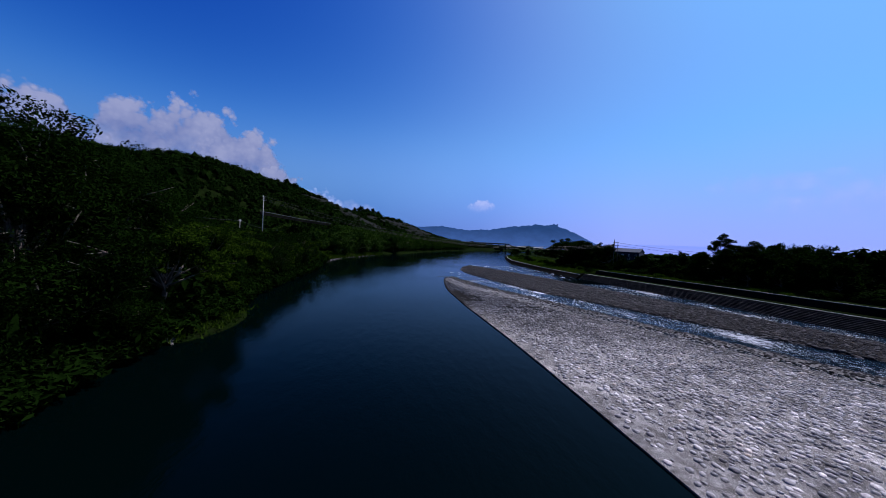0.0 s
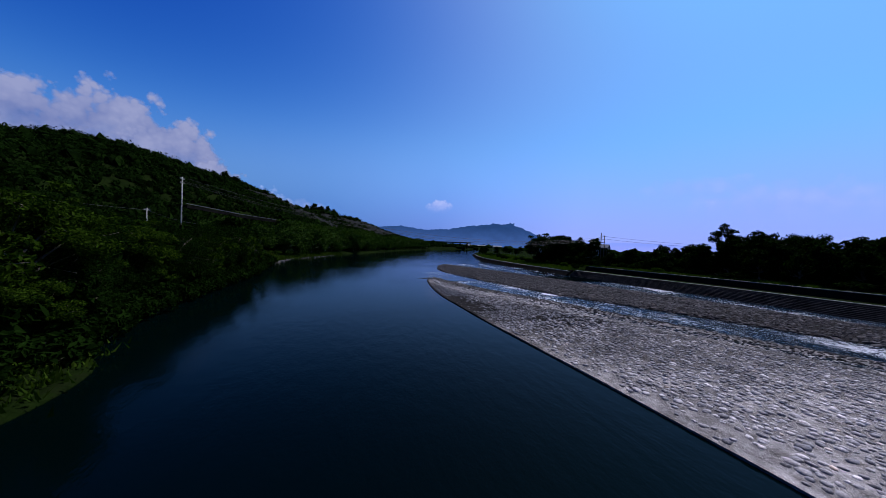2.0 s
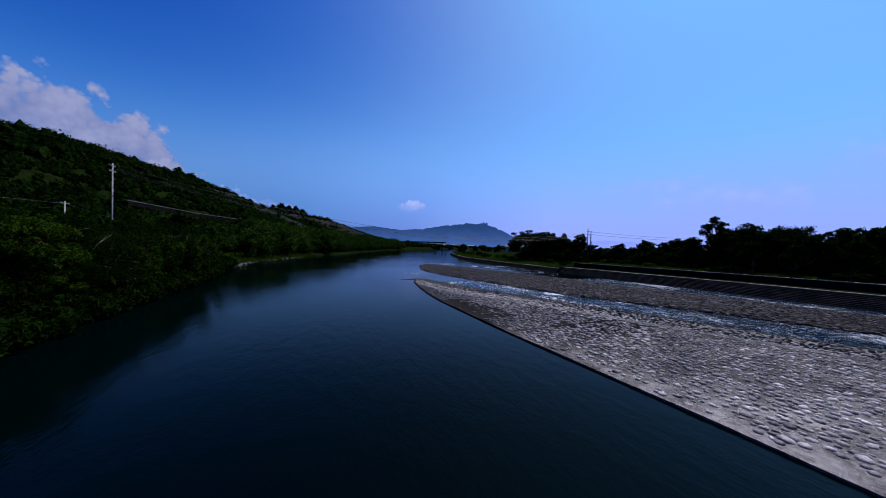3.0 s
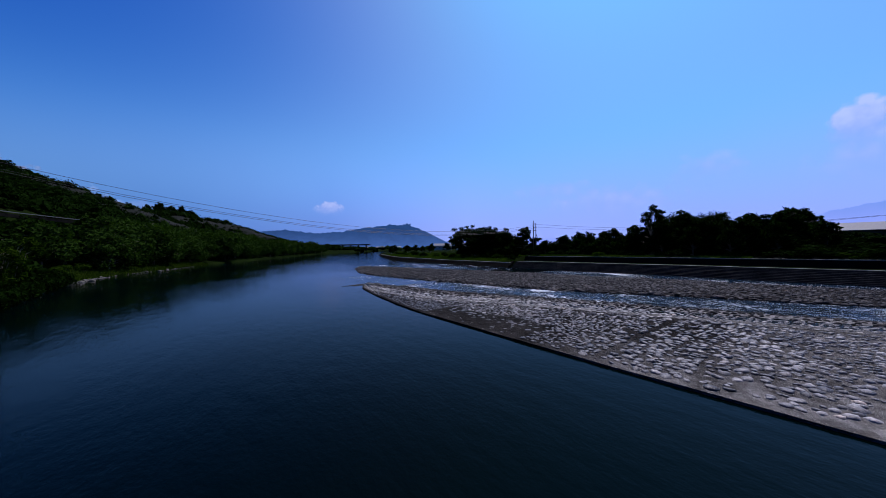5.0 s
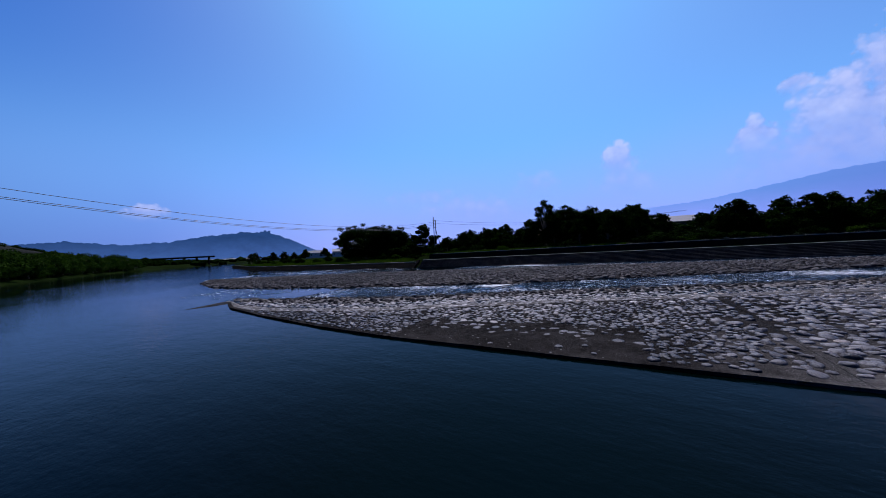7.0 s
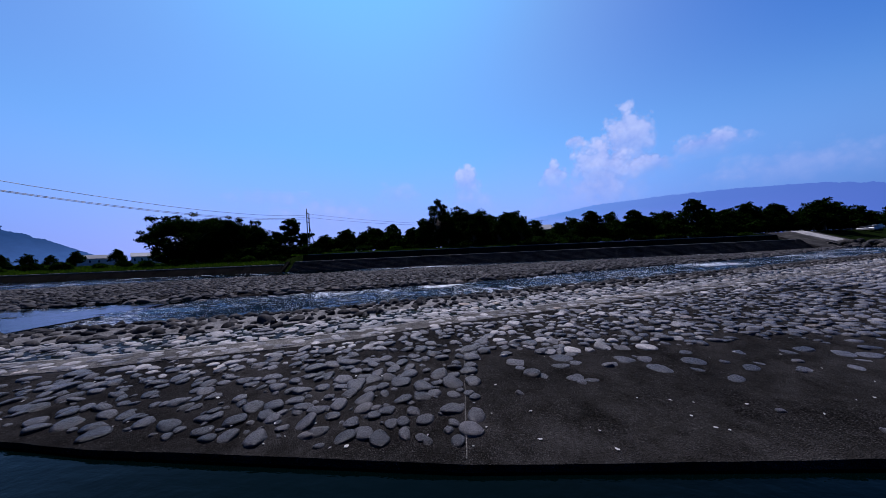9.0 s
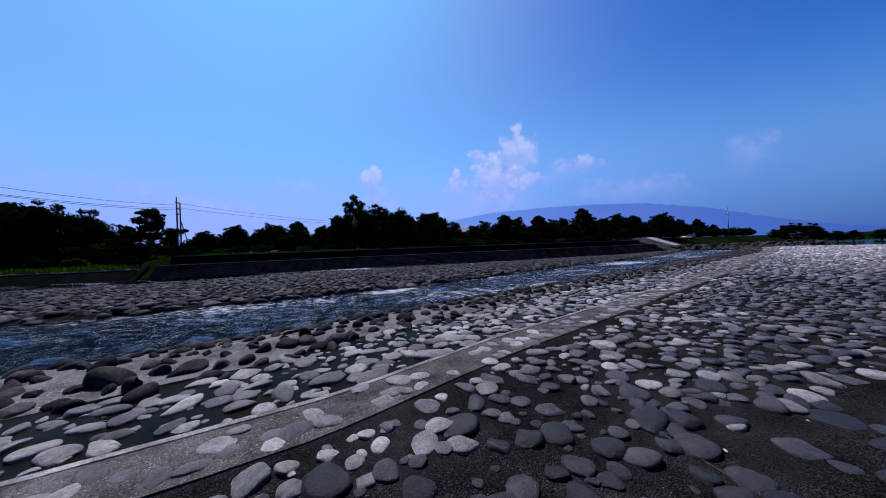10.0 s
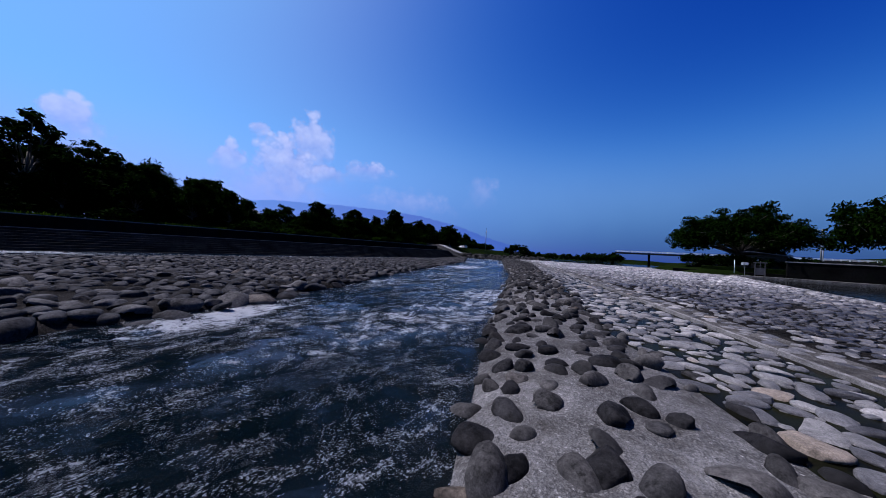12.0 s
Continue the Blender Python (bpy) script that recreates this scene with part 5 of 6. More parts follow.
def road_at(y):
    x, yy, z = hill_point(y, 0.20 + 0.02 * math.sin(y * 0.02))
    return x, float(np.interp(y, [110, 200, 300, 450, 680], [24, 23.5, 20.5, 20, 15]))


for nm, prof, mt in (("retaining_wall", [(0.6, -1.4), (0.6, 0.0), (0.0, 0.0), (0.0, -1.4)], "wall_concrete"), ("road_deck", [(0.0, -0.4), (0.0, 0.05), (-5.0, 0.05), (-5.0, -0.4)], "old_wall"), ("guard_rail", [(0.4, 0.5), (0.4, 0.85), (0.3, 0.85), (0.3, 0.5)], "dark_steel")):
    v, f = [], []
    for y in ry:
        x, z = road_at(y)
        v += [(x + o, y, z + h) for o, h in prof]
    for j in range(len(ry) - 1):
        for i in range(4):
            a, b = j * 4 + i, j * 4 + (i + 1) % 4
            f.append((a, b, b + 4, a + 4))
    o = ob_of(nm, mesh_of(nm, v, f), M[mt])
    o.parent = road
    o.matrix_parent_inverse = road.matrix_basis.inverted()

# far lowland trees across the valley
av, af, cnt = [], [], 0
for k in range(620):
    a = radians(rng.uniform(-6, 62))
    d = rng.uniform(620, 1250)
    x, y = d * math.sin(a), 40 + d * math.cos(a)
    if SHORE(y) < x < REV(y):
        continue
    r = rng.uniform(3, 8)
    dd = hv * np.array([r * 1.6, r * 1.6, r * rng.uniform(0.6, 1.0)]) * (1 + 0.2 * rng.normal(size=(len(hv), 1)))
    av.append(dd + np.array([x, y, bank_ground(x, y) + r * 0.3]))
    af.append(hf + cnt)
    cnt += len(hv)
tagged(ob_of("far_woods", mesh_of("far_woods", np.concatenate(av), np.concatenate(af)), M["leaf_hill"]), "far lines of trees across the valley floor", "woods", kind="stuff")


# ---- grass ----
def blades(name, pts, size, material, label):
    pts = np.array(pts)
    n = len(pts)
    a = rng.uniform(0, 6.28, n)
    w = size * 0.22
    t = np.stack([np.cos(a), np.sin(a), np.zeros(n)], 1) * w
    h = rng.uniform(0.5, 1.3, n) * size
    lean = np.stack([rng.normal(scale=0.35, size=n) * h, rng.normal(scale=0.35, size=n) * h, h], 1)
    v = np.stack([pts - t, pts + t, pts + lean], 1).reshape(-1, 3)
    return tagged(ob_of(name, mesh_of(name, v, np.arange(3 * n).reshape(-1, 3)), material), label, "grass", kind="stuff")


g = []
for k in range(15000):
    y = rng.uniform(114, 270)
    x = float(REV(y)) + 2.6 + abs(rng.normal(scale=14))
    g.append((x, y, bank_ground(x, y)))
blades("bank_grass", g, 0.55, M["grass"], "bright green grass on the far river bank")
g = []
for k in range(16000):
    y = rng.uniform(130, 235) if k % 3 else rng.uniform(36, 49)
    x = float(SHORE(y)) - 0.4 - abs(rng.normal(scale=4.0))
    g.append((x, y, bank_ground(x, y)))
for k in range(2500):
    x, y = -20 + rng.normal(scale=1.3), 44 + rng.normal(scale=3)
    g.append((x, y, 0.45))
blades("shore_grass", g, 0.5, M["reed"], "green grass and reeds along the wooded shore")
g = []
for k in range(5000):
    y = rng.uniform(60, 112)
    x = float(REV(y)) + e0 + 6.1 + abs(rng.normal(scale=3.0))
    g.append((x + 2.5, y, 3.5))
blades("terrace_grass", g, 0.5, M["grass"], "rough grass behind the stepped revetment")

# ---- poles and cables ----
def pole(name, x, y, z0, z1, r, arms, label, mat="pole", rz=0.0):
    """A tapered pole with cross-arms (height, half length) that carry insulators, and a transformer strap."""
    t = thing(name, x, y, z0, rz, label=label, category="utility pole")
    part("shaft", rod(bmesh.new(), (0, 0, -0.5), (0, 0, z1 - z0), r, r * 0.6, 10), M[mat], t, smooth=True)
    for h, w in arms:
        a = part("cross_arm", box(bmesh.new(), -w, -0.06, h - z0 - 0.06, w, 0.06, h - z0 + 0.06, 0.01), M["steel"], t)
        for k in (-0.9, -0.45, 0.45, 0.9):
            bm = bmesh.new()
            rod(bm, (k * w, 0, h - z0 + 0.06), (k * w, 0, h - z0 + 0.34), 0.035, 0.03, 6)
            rod(bm, (k * w, 0, h - z0 + 0.14), (k * w, 0, h - z0 + 0.20), 0.09, 0.06, 8)
            part("insulator", bm, M["insulator"], a)
    return t


LP, RP = (-44.7, 119.0), (91.2, 116.6)
pole("tall_pole", *LP, bank_ground(*LP), 24.3, 0.20, [(23.7, 1.1), (22.6, 1.1)], "tall grey pole with cross-arms above the trees", "pole", 90)
pole("utility_pole", -51.5, 118, bank_ground(-51.5, 118), 15.5, 0.17, [(15.0, 0.8)], "grey concrete utility pole beside a house", "pole", 70)
pole("utility_pole", -56, 163, bank_ground(-56, 163), 14.0, 0.17, [(13.5, 0.8)], "grey concrete utility pole by the hillside road", "pole", 70)
pole("utility_pole", -40, 205, bank_ground(-40, 205), 13.0, 0.17, [(12.6, 0.8)], "grey concrete utility pole by the hillside road", "pole", 70)
hp = thing("twin_pole", RP[0], RP[1], bank_ground(*RP), 12, label="twin wooden utility poles joined by cross-beams", category="utility pole")
hb = bank_ground(*RP)
for dx, top_z in ((-1.0, 16.2), (1.0, 15.3)):
    part("post", rod(bmesh.new(), (dx, 0, -0.5), (dx, 0, top_z - hb), 0.17, 0.12, 10), M["timber"], hp, smooth=True)
for h in (12.6, 13.8, 15.0):
    beam = part("beam", box(bmesh.new(), -1.5, -0.08, h - hb - 0.07, 1.5, 0.08, h - hb + 0.07, 0.01), M["timber"], hp)
    for k in (-1.35, 0.0, 1.35):
        part("insulator", rod(bmesh.new(), (k, 0, h - hb + 0.07), (k, 0, h - hb + 0.32), 0.07, 0.04, 8), M["insulator"], beam)
part("stay", rod(bmesh.new(), (1.1, 0, 11.5 - hb), (6.0, -1.0, 0), 0.10, 0.08, 6), M["timber"], hp)


def cable(name, a, b, sag, r, label, group):
    """One slack tube of square section between two points."""
    n = 28
    a, b = Vector(a), Vector(b)
    side = (b - a).cross(Vector((0, 0, 1))).normalized() * r
    v, f = [], []
    for k in range(n + 1):
        p = a.lerp(b, k / n) - Vector((0, 0, sag * 4 * (k / n) * (1 - k / n)))
        v += [p + side, p + Vector((0, 0, r)), p - side, p - Vector((0, 0, r))]
    for k in range(n):
        f += [(4 * k + i, 4 * k + (i + 1) % 4, 4 * k + 4 + (i + 1) % 4, 4 * k + 4 + i) for i in range(4)]
    return tagged(ob_of(name, mesh_of(name, v, f), M["wire"]), label, "cable", group)


for k, (za, zb, dy) in enumerate([(24.2, 14.6, 0.0), (23.3, 14.0, 0.9), (22.8, 13.6, -0.9)]):
    cable("power_cable", (LP[0], LP[1] + dy, za), (RP[0], RP[1] + dy, zb), 7.2, 0.032, "thin black power cable slung across the river", "cables over the river")
for dy, zb in ((0.8, 15.1), (-0.8, 13.9)):
    cable("power_cable", (RP[0], RP[1] + dy, zb), (128, 42 + dy, 13.2), 2.2, 0.032, "thin black power cable running on behind the trees", "cables over the bank")
for (xa, ya, za), (xb, yb, zb) in (((-51.5, 118, 15.0), (-56, 163, 13.5)), ((-56, 163, 13.5), (-40, 205, 12.6)), ((-70, 60, 17), (-51.5, 118, 15.0)), ((-40, 205, 12.6), (0, 330, 13))):
    cable("power_cable", (xa, ya, za), (xb, yb, zb), 1.0, 0.03, "thin black cable along the hillside road", "cables by the road")
m2 = thing("steel_mast", 115, -78, 3.8, label="slender steel mast above the far trees", category="mast")
part("shaft", rod(bmesh.new(), (0, 0, -0.5), (0, 0, 11.0), 0.2, 0.12, 8), M["steel"], m2, smooth=True)
part("platform", rod(bmesh.new(), (0, 0, 9.8), (0, 0, 10.0), 0.6, 0.6, 10), M["steel"], m2)
part("antenna", rod(bmesh.new(), (0, 0, 11.0), (0, 0, 13.0), 0.06, 0.03, 6), M["steel"], m2)


# ---- buildings ----
def gabled(name, x, y, z, rz, length, width, eave, ridge_h, wall_m, roof_m, label, windows=4, door=True):
    t = thing(name, x, y, z, rz, label=label, category="building")
    bm = bmesh.new()
    prism(bm, [(-width / 2, -0.4), (-width / 2, eave), (0, ridge_h - 0.12), (width / 2, eave), (width / 2, -0.4)], -length / 2, length / 2)
    part("wall", bm, M[wall_m], t)
    for s in (-1, 1):
        bm = bmesh.new()
        prism(bm, [(0, ridge_h), (0, ridge_h - 0.14), (s * (width / 2 + 0.5), eave - 0.28), (s * (width / 2 + 0.5), eave - 0.14)], -length / 2 - 0.4, length / 2 + 0.4)
        part("roof", bm, M[roof_m], t)
    for k in range(windows):
        yy = -length / 2 + length * (k + 0.5) / windows
        w = part("window", box(bmesh.new(), -width / 2 - 0.06, yy - 0.6, eave * 0.4, -width / 2 + 0.05, yy + 0.6, eave * 0.8, 0.01), M["white_paint"], t)
        part("pane", box(bmesh.new(), -width / 2 - 0.09, yy - 0.52, eave * 0.42, -width / 2 - 0.05, yy + 0.52, eave * 0.78), M["glass"], w)
    if door:
        part("door", box(bmesh.new(), -width / 2 - 0.05, -length / 2 + 0.3, 0, -width / 2 + 0.05, -length / 2 + 1.3, 2.05), M["timber"], t)
    return t


gabled("warehouse", 166, 212, 2.2, -50 + 90, 36, 22, 9.5, 12.0, "blue_wall", "blue_roof", "large warehouse with dark blue walls and roof", 9, False)
gabled("barn", 135, 50, 3.4, 8, 24, 8, 6.6, 8.6, "timber", "sheet_roof", "long dark barn with a pale metal roof", 4)
gabled("shed", 121, 32, 3.4, 20, 6, 4, 2.6, 3.6, "plaster", "white_roof", "small pale shed among the trees", 2)
gabled("house", -55, 112, bank_ground(-55, 112), 10, 9, 7, 4.2, 6.4, "plaster", "tile", "small roadside house with a grey tiled roof", 3)
for k, (a, d, ln) in enumerate([(20, 960, 40), (22.5, 980, 30), (25, 1000, 46), (17.5, 1000, 30), (27.5, 990, 30), (36, 420, 24), (40, 380, 20)]):
    gabled("far_house", d * math.sin(radians(a)), 45 + d * math.cos(radians(a)), 3, 90 - a, ln, 14, 6.5, 9.5, "plaster", "white_roof" if k % 2 else "tile", "far pale low building across the valley", 5, False)

# viaduct across the upper valley
via = thing("viaduct", 190, 745, 0, 0, label="long grey concrete viaduct on piers across the upper valley", category="bridge")
va, vb = Vector((95, 800, 16)), Vector((268, 690, 16))
vd = (vb - va).normalized()
vq = Vector((-vd.y, vd.x, 0))


def beam_between(name, a, b, half, z0, z1, material, parent):
    bm = bmesh.new()
    vs = [bm.verts.new(p + q * half + Vector((0, 0, z))) for z in (z0, z1) for p, q in ((a, -vq), (b, -vq), (b, vq), (a, vq))]
    for f in ((0, 1, 2, 3), (7, 6, 5, 4), (0, 4, 5, 1), (1, 5, 6, 2), (2, 6, 7, 3), (3, 7, 4, 0)):
        bm.faces.new([vs[i] for i in f])
    o = part(name, bm, material, None)
    o.parent = parent
    o.matrix_parent_inverse = parent.matrix_basis.inverted()
    return o


beam_between("deck", va, vb, 5, -1.8, 0.0, M["wall_concrete"], via)
beam_between("parapet", va + vq * 4.6, vb + vq * 4.6, 0.2, 0, 1.0, M["coping"], via)
beam_between("parapet", va - vq * 4.6, vb - vq * 4.6, 0.2, 0, 1.0, M["coping"], via)
for k in range(12):
    p = va.lerp(vb, (k + 0.5) / 12)
    beam_between("pier", p - vd * 1.0, p + vd * 1.0, 3.2, -17.0, -1.8, M["wall_concrete"], via)

# road bridge downstream
vb2a, vb2b = Vector((61, -183, 7.9)), Vector((-60, -187, 7.9))
vd = (vb2b - vb2a).normalized()
vq = Vector((-vd.y, vd.x, 0))
br = thing("road_bridge", 10, -180, 0, 0, label="low road bridge with a pale railing over the lower river", category="bridge")
beam_between("deck", vb2a, vb2b, 4.5, -0.5, 0.0, M["old_wall"], br)
beam_between("girder", vb2a, vb2b, 3.4, -1.1, -0.5, M["dark_steel"], br)
for s in (-1, 1):
    for h in (0.55, 1.05):
        beam_between("rail", vb2a + vq * 4.3 * s, vb2b + vq * 4.3 * s, 0.06, h, h + 0.12, M["white_paint"], br)
for k in range(40):
    p = vb2a.lerp(vb2b, (k + 0.5) / 40)
    for s in (-1, 1):
        beam_between("rail_post", p + vq * 4.3 * s - vd * 0.12, p + vq * 4.3 * s + vd * 0.12, 0.1, 0.0, 1.1, M["white_paint"], br)
for k in range(4):
    p = vb2a.lerp(vb2b, (k + 0.7) / 4)
    beam_between("pier", p - vd * 0.7, p + vd * 0.7, 2.6, -9.0, -1.1, M["wall_concrete"], br)
beam_between("end_abutment", vb2a - vd * 2.0, vb2a, 4.6, -9.5, -0.5, M["soil"], br)
for k in range(9):
    plant(B_GREEN if k % 2 else B_DARK, 58 + 2.6 * k, -174 - 3 * abs(math.sin(k * 1.7)), 2.2 + 0.6 * abs(math.sin(k * 2.1)), k * 55, 2.3, 0.2)
# river bank beyond the lower pool
bm = bmesh.new()
bmesh.ops.create_grid(bm, x_segments=40, y_segments=10, size=1.0)
for v in bm.verts:
    v.co = Vector((30 + v.co.x * 130, -235 + v.co.y * 45, 2.2 * (1 - v.co.y ** 2) + 0.5 * nz(v.co.x * 9, v.co.y * 3) - 0.9))
tagged(part("far_shore", bm, M["soil"], smooth=True), "low grassy shore beyond the lower pool", "ground", kind="structure")

# ---- downstream abutment ----
ab = thing("abutment", 4, -12, 0, label="stone-faced concrete abutment with a pale ledge at its foot", category="wall", kind="structure")


def kid(o, parent):
    o.parent = parent
    o.matrix_parent_inverse = parent.matrix_basis.inverted()
    return o


kid(part("earth_fill", box(bmesh.new(), -26, -70, -1.5, 22, -8.2, 1.95, 0.1), M["soil"]), ab)
# wall_face and low_wall take near-black concrete to paint the dark under the trees
kid(part("wall_face", box(bmesh.new(), -22, -8.2, -1.0, 9.5, -7.4, 3.4, 0.05), M["wall_concrete"]), ab)
kid(part("wall_coping", box(bmesh.new(), -22, -8.35, 3.4, 9.6, -7.3, 3.6, 0.03), M["coping"]), ab)
kid(part("ledge", box(bmesh.new(), -22, -7.4, -1.0, 22, -5.6, 0.38, 0.04), M["pale_concrete"]), ab)
kid(part("low_wall", box(bmesh.new(), 9.6, -8.3, -1.0, 27, -7.6, 1.0, 0.05), M["wall_concrete"]), ab)
bm = bmesh.new()
bmesh.ops.create_grid(bm, x_segments=24, y_segments=24, size=1.0)
for v in bm.verts:
    r2 = v.co.x ** 2 + v.co.y ** 2
    v.co = Vector((20 + v.co.x * 12, -20 + v.co.y * 16, -0.6 + 3.0 * max(0, 1 - r2) ** 0.6 + 0.2 * nz(v.co.x * 6, v.co.y * 6)))
tagged(part("grass_mound", bm, M["soil"], smooth=True), "grassy mound beside the abutment trees", "ground", kind="structure")
hut = thing("hut", 11.5, -13, 2.0, 8, label="dark timber hut under the spreading trees", category="hut")
part("wall", box(bmesh.new(), -2.6, -2.0, -0.2, 2.6, 2.0, 2.7, 0.02), M["timber"], hut)
part("roof", prism(bmesh.new(), [(-3.2, 2.6), (-3.2, 2.75), (3.2, 3.5), (3.2, 3.3)], -2.6, 2.6), M["tile"], hut)
part("door", box(bmesh.new(), -0.5, 1.98, 0, 0.5, 2.06, 2.0, 0.01), M["timber"], hut)
part("window", box(bmesh.new(), 1.2, 1.98, 1.0, 2.0, 2.05, 1.8, 0.01), M["white_paint"], hut)
sp = thing("marker_post", 17.0, -6.4, 0.38, label="slim white marker post on the ledge", category="post")
part("shaft", rod(bmesh.new(), (0, 0, 0), (0, 0, 3.0), 0.05, 0.045, 8), M["white_paint"], sp, smooth=True)
part("cap", rod(bmesh.new(), (0, 0, 3.0), (0, 0, 3.08), 0.07, 0.04, 8), M["steel"], sp)
sg = thing("notice_board", 15.4, -7.0, 0.38, 0, label="small white notice board on a post", category="sign")
part("post", rod(bmesh.new(), (0, 0, 0), (0, 0, 2.6), 0.05, 0.05, 8), M["steel"], sg)
bd = part("board", box(bmesh.new(), -0.5, -0.03, 2.1, 0.5, 0.03, 2.6, 0.01), M["white_paint"], sg)
for k in range(3):
    part("text_bar", box(bmesh.new(), -0.4, 0.031, 2.2 + 0.12 * k, 0.3 + 0.05 * k, 0.036, 2.25 + 0.12 * k), M["dark_steel"], bd)
gate = thing("sluice_frame", 13.2, -7.0, 0.38, 0, label="rusty steel sluice frame beside the hut", category="sluice gate")
for dx in (-0.7, 0.7):
    part("upright", box(bmesh.new(), dx - 0.08, -0.08, 0, dx + 0.08, 0.08, 2.6, 0.01), M["dark_steel"], gate)
part("top_beam", box(bmesh.new(), -0.95, -0.1, 2.6, 0.95, 0.1, 2.8, 0.01), M["dark_steel"], gate)
part("gate_plate", box(bmesh.new(), -0.62, -0.03, 0.3, 0.62, 0.03, 1.6, 0.01), M["dark_steel"], gate)
part("spindle", rod(bmesh.new(), (0, 0, 1.6), (0, 0, 3.1), 0.04, 0.04, 8), M["steel"], gate)
pole("utility_pole", -4.5, -46, 2.0, 13.4, 0.19, [(13.0, 1.0), (11.8, 0.9), (9.6, 0.7)], "grey utility pole with several cross-arms", "pole", 20)
pole("utility_pole", -9.0, -62, 2.0, 11.6, 0.17, [(11.2, 0.9), (10.2, 0.8)], "grey utility pole with cross-arms further back", "pole", 20)
for (xa, ya, za), (xb, yb, zb) in (((-4.5, -46, 13.1), (-9, -62, 11.3)), ((-4.5, -46, 11.9), (-9, -62, 10.3)), ((-4.5, -46, 13.1), (14, -40, 10)), ((-4.5, -46, 11.9), (-30, -44, 12))):
    cable("power_cable", (xa, ya, za), (xb, yb, zb), 0.5, 0.03, "thin black cable by the abutment", "cables by the abutment")


# ---- parked cars ----
def car(x, y, z, rz, label):
    t = thing("car", x, y, z, rz, label=label, category="car")
    bm = bmesh.new()
    prism(bm, [(-0.85, 0.25), (-0.85, 0.85), (-0.75, 0.95), (0.75, 0.95), (0.85, 0.85), (0.85, 0.25)], -2.1, 2.1)
    part("body", bm, M["car_paint"], t)
    bm = bmesh.new()
    prism(bm, [(-0.78, 0.95), (-0.62, 1.48), (0.62, 1.48), (0.78, 0.95)], -1.5, 0.9)
    part("cabin", bm, M["glass"], t)
    part("roof", box(bmesh.new(), -0.62, -1.35, 1.47, 0.62, 0.7, 1.53, 0.02), M["car_paint"], t)
    for sx in (-0.8, 0.8):
        for sy in (-1.3, 1.3):
            w = part("wheel", rod(bmesh.new(), (sx - 0.1, sy, 0.31), (sx + 0.1, sy, 0.31), 0.31, 0.31, 14), M["rubber"], t)
            part("rim", rod(bmesh.new(), (sx - 0.11, sy, 0.31), (sx + 0.11, sy, 0.31), 0.18, 0.18, 10), M["steel"], w)
    return t


for x, y, rz in ((119.5, -62, 10), (121.5, -65.5, 14), (117.8, -58, 95), (112, 12, 40)):
    car(x, y, bank_ground(x, y) + 0.02, rz, "white parked car behind the river bank")

# ---- railing under the wooded bank ----
rl = thing("railing", -25.3, 45.3, 5.4, 60, label="weathered timber railing on the wooded shore", category="railing")
for k in range(5):
    part("post", box(bmesh.new(), k * 0.8 - 1.65, -0.05, -1.2, k * 0.8 - 1.55, 0.05, 0.95, 0.01), M["plaster"], rl)
for h in (0.45, 0.9):
    part("rail", box(bmesh.new(), -1.9, -0.04, h, 1.9, 0.04, h + 0.09, 0.01), M["plaster"], rl)

# ---- river stones ----
srng = np.random.default_rng(11)


def stone_shape(sub, flat, seed):
    """A worn river stone: uneven and rounded, one in four more angular."""
    soft = 0.95 if seed % 4 == 0 else 0.62
    b = bmesh.new()
    bmesh.ops.create_icosphere(b, subdivisions=sub, radius=1.0)
    r = np.random.default_rng(seed)
    ax = r.normal(size=(12, 3))
    ax /= np.linalg.norm(ax, axis=1)[:, None]
    cut = r.uniform(0.62, 0.95, 12)
    for v in b.verts:
        p = np.array(v.co)
        for a, c in zip(ax, cut):
            d = p @ a
            if d > c:
                p = p - a * (d - c) * soft
        p = p * (1.06 + 0.18 * nz(p[0] + seed, p[1], p[2], 1.1) + 0.035 * nz(p[0] + seed, p[1], p[2], 3.4))
        if p[2] > flat:
            p[2] = flat + (p[2] - flat) * 0.45
        v.co = p
    low = [v for v in b.verts if v.co.z < -0.55]
    bmesh.ops.delete(b, geom=low, context="VERTS")
    b.verts.index_update()
    vv = np.array([v.co[:] for v in b.verts])
    ff = [[q.index for q in p.verts] for p in b.faces]
    b.free()
    return vv, ff


FLAT_HI, FLAT_LO = [stone_shape(3, 0.50, 20 + i) for i in range(11)], [stone_shape(2, 0.54, 20 + i) for i in range(11)]
ROUND_HI, ROUND_LO = [stone_shape(3, 0.9, 60 + i) for i in range(7)], [stone_shape(2, 0.95, 60 + i) for i in range(7)]
FLAT_TINY, ROUND_TINY = [stone_shape(1, 0.7, 20 + i) for i in range(7)], [stone_shape(1, 1.0, 60 + i) for i in range(7)]


def rot_of(rz, tx, ty):
    return np.array(Euler((tx, ty, rz)).to_matrix())


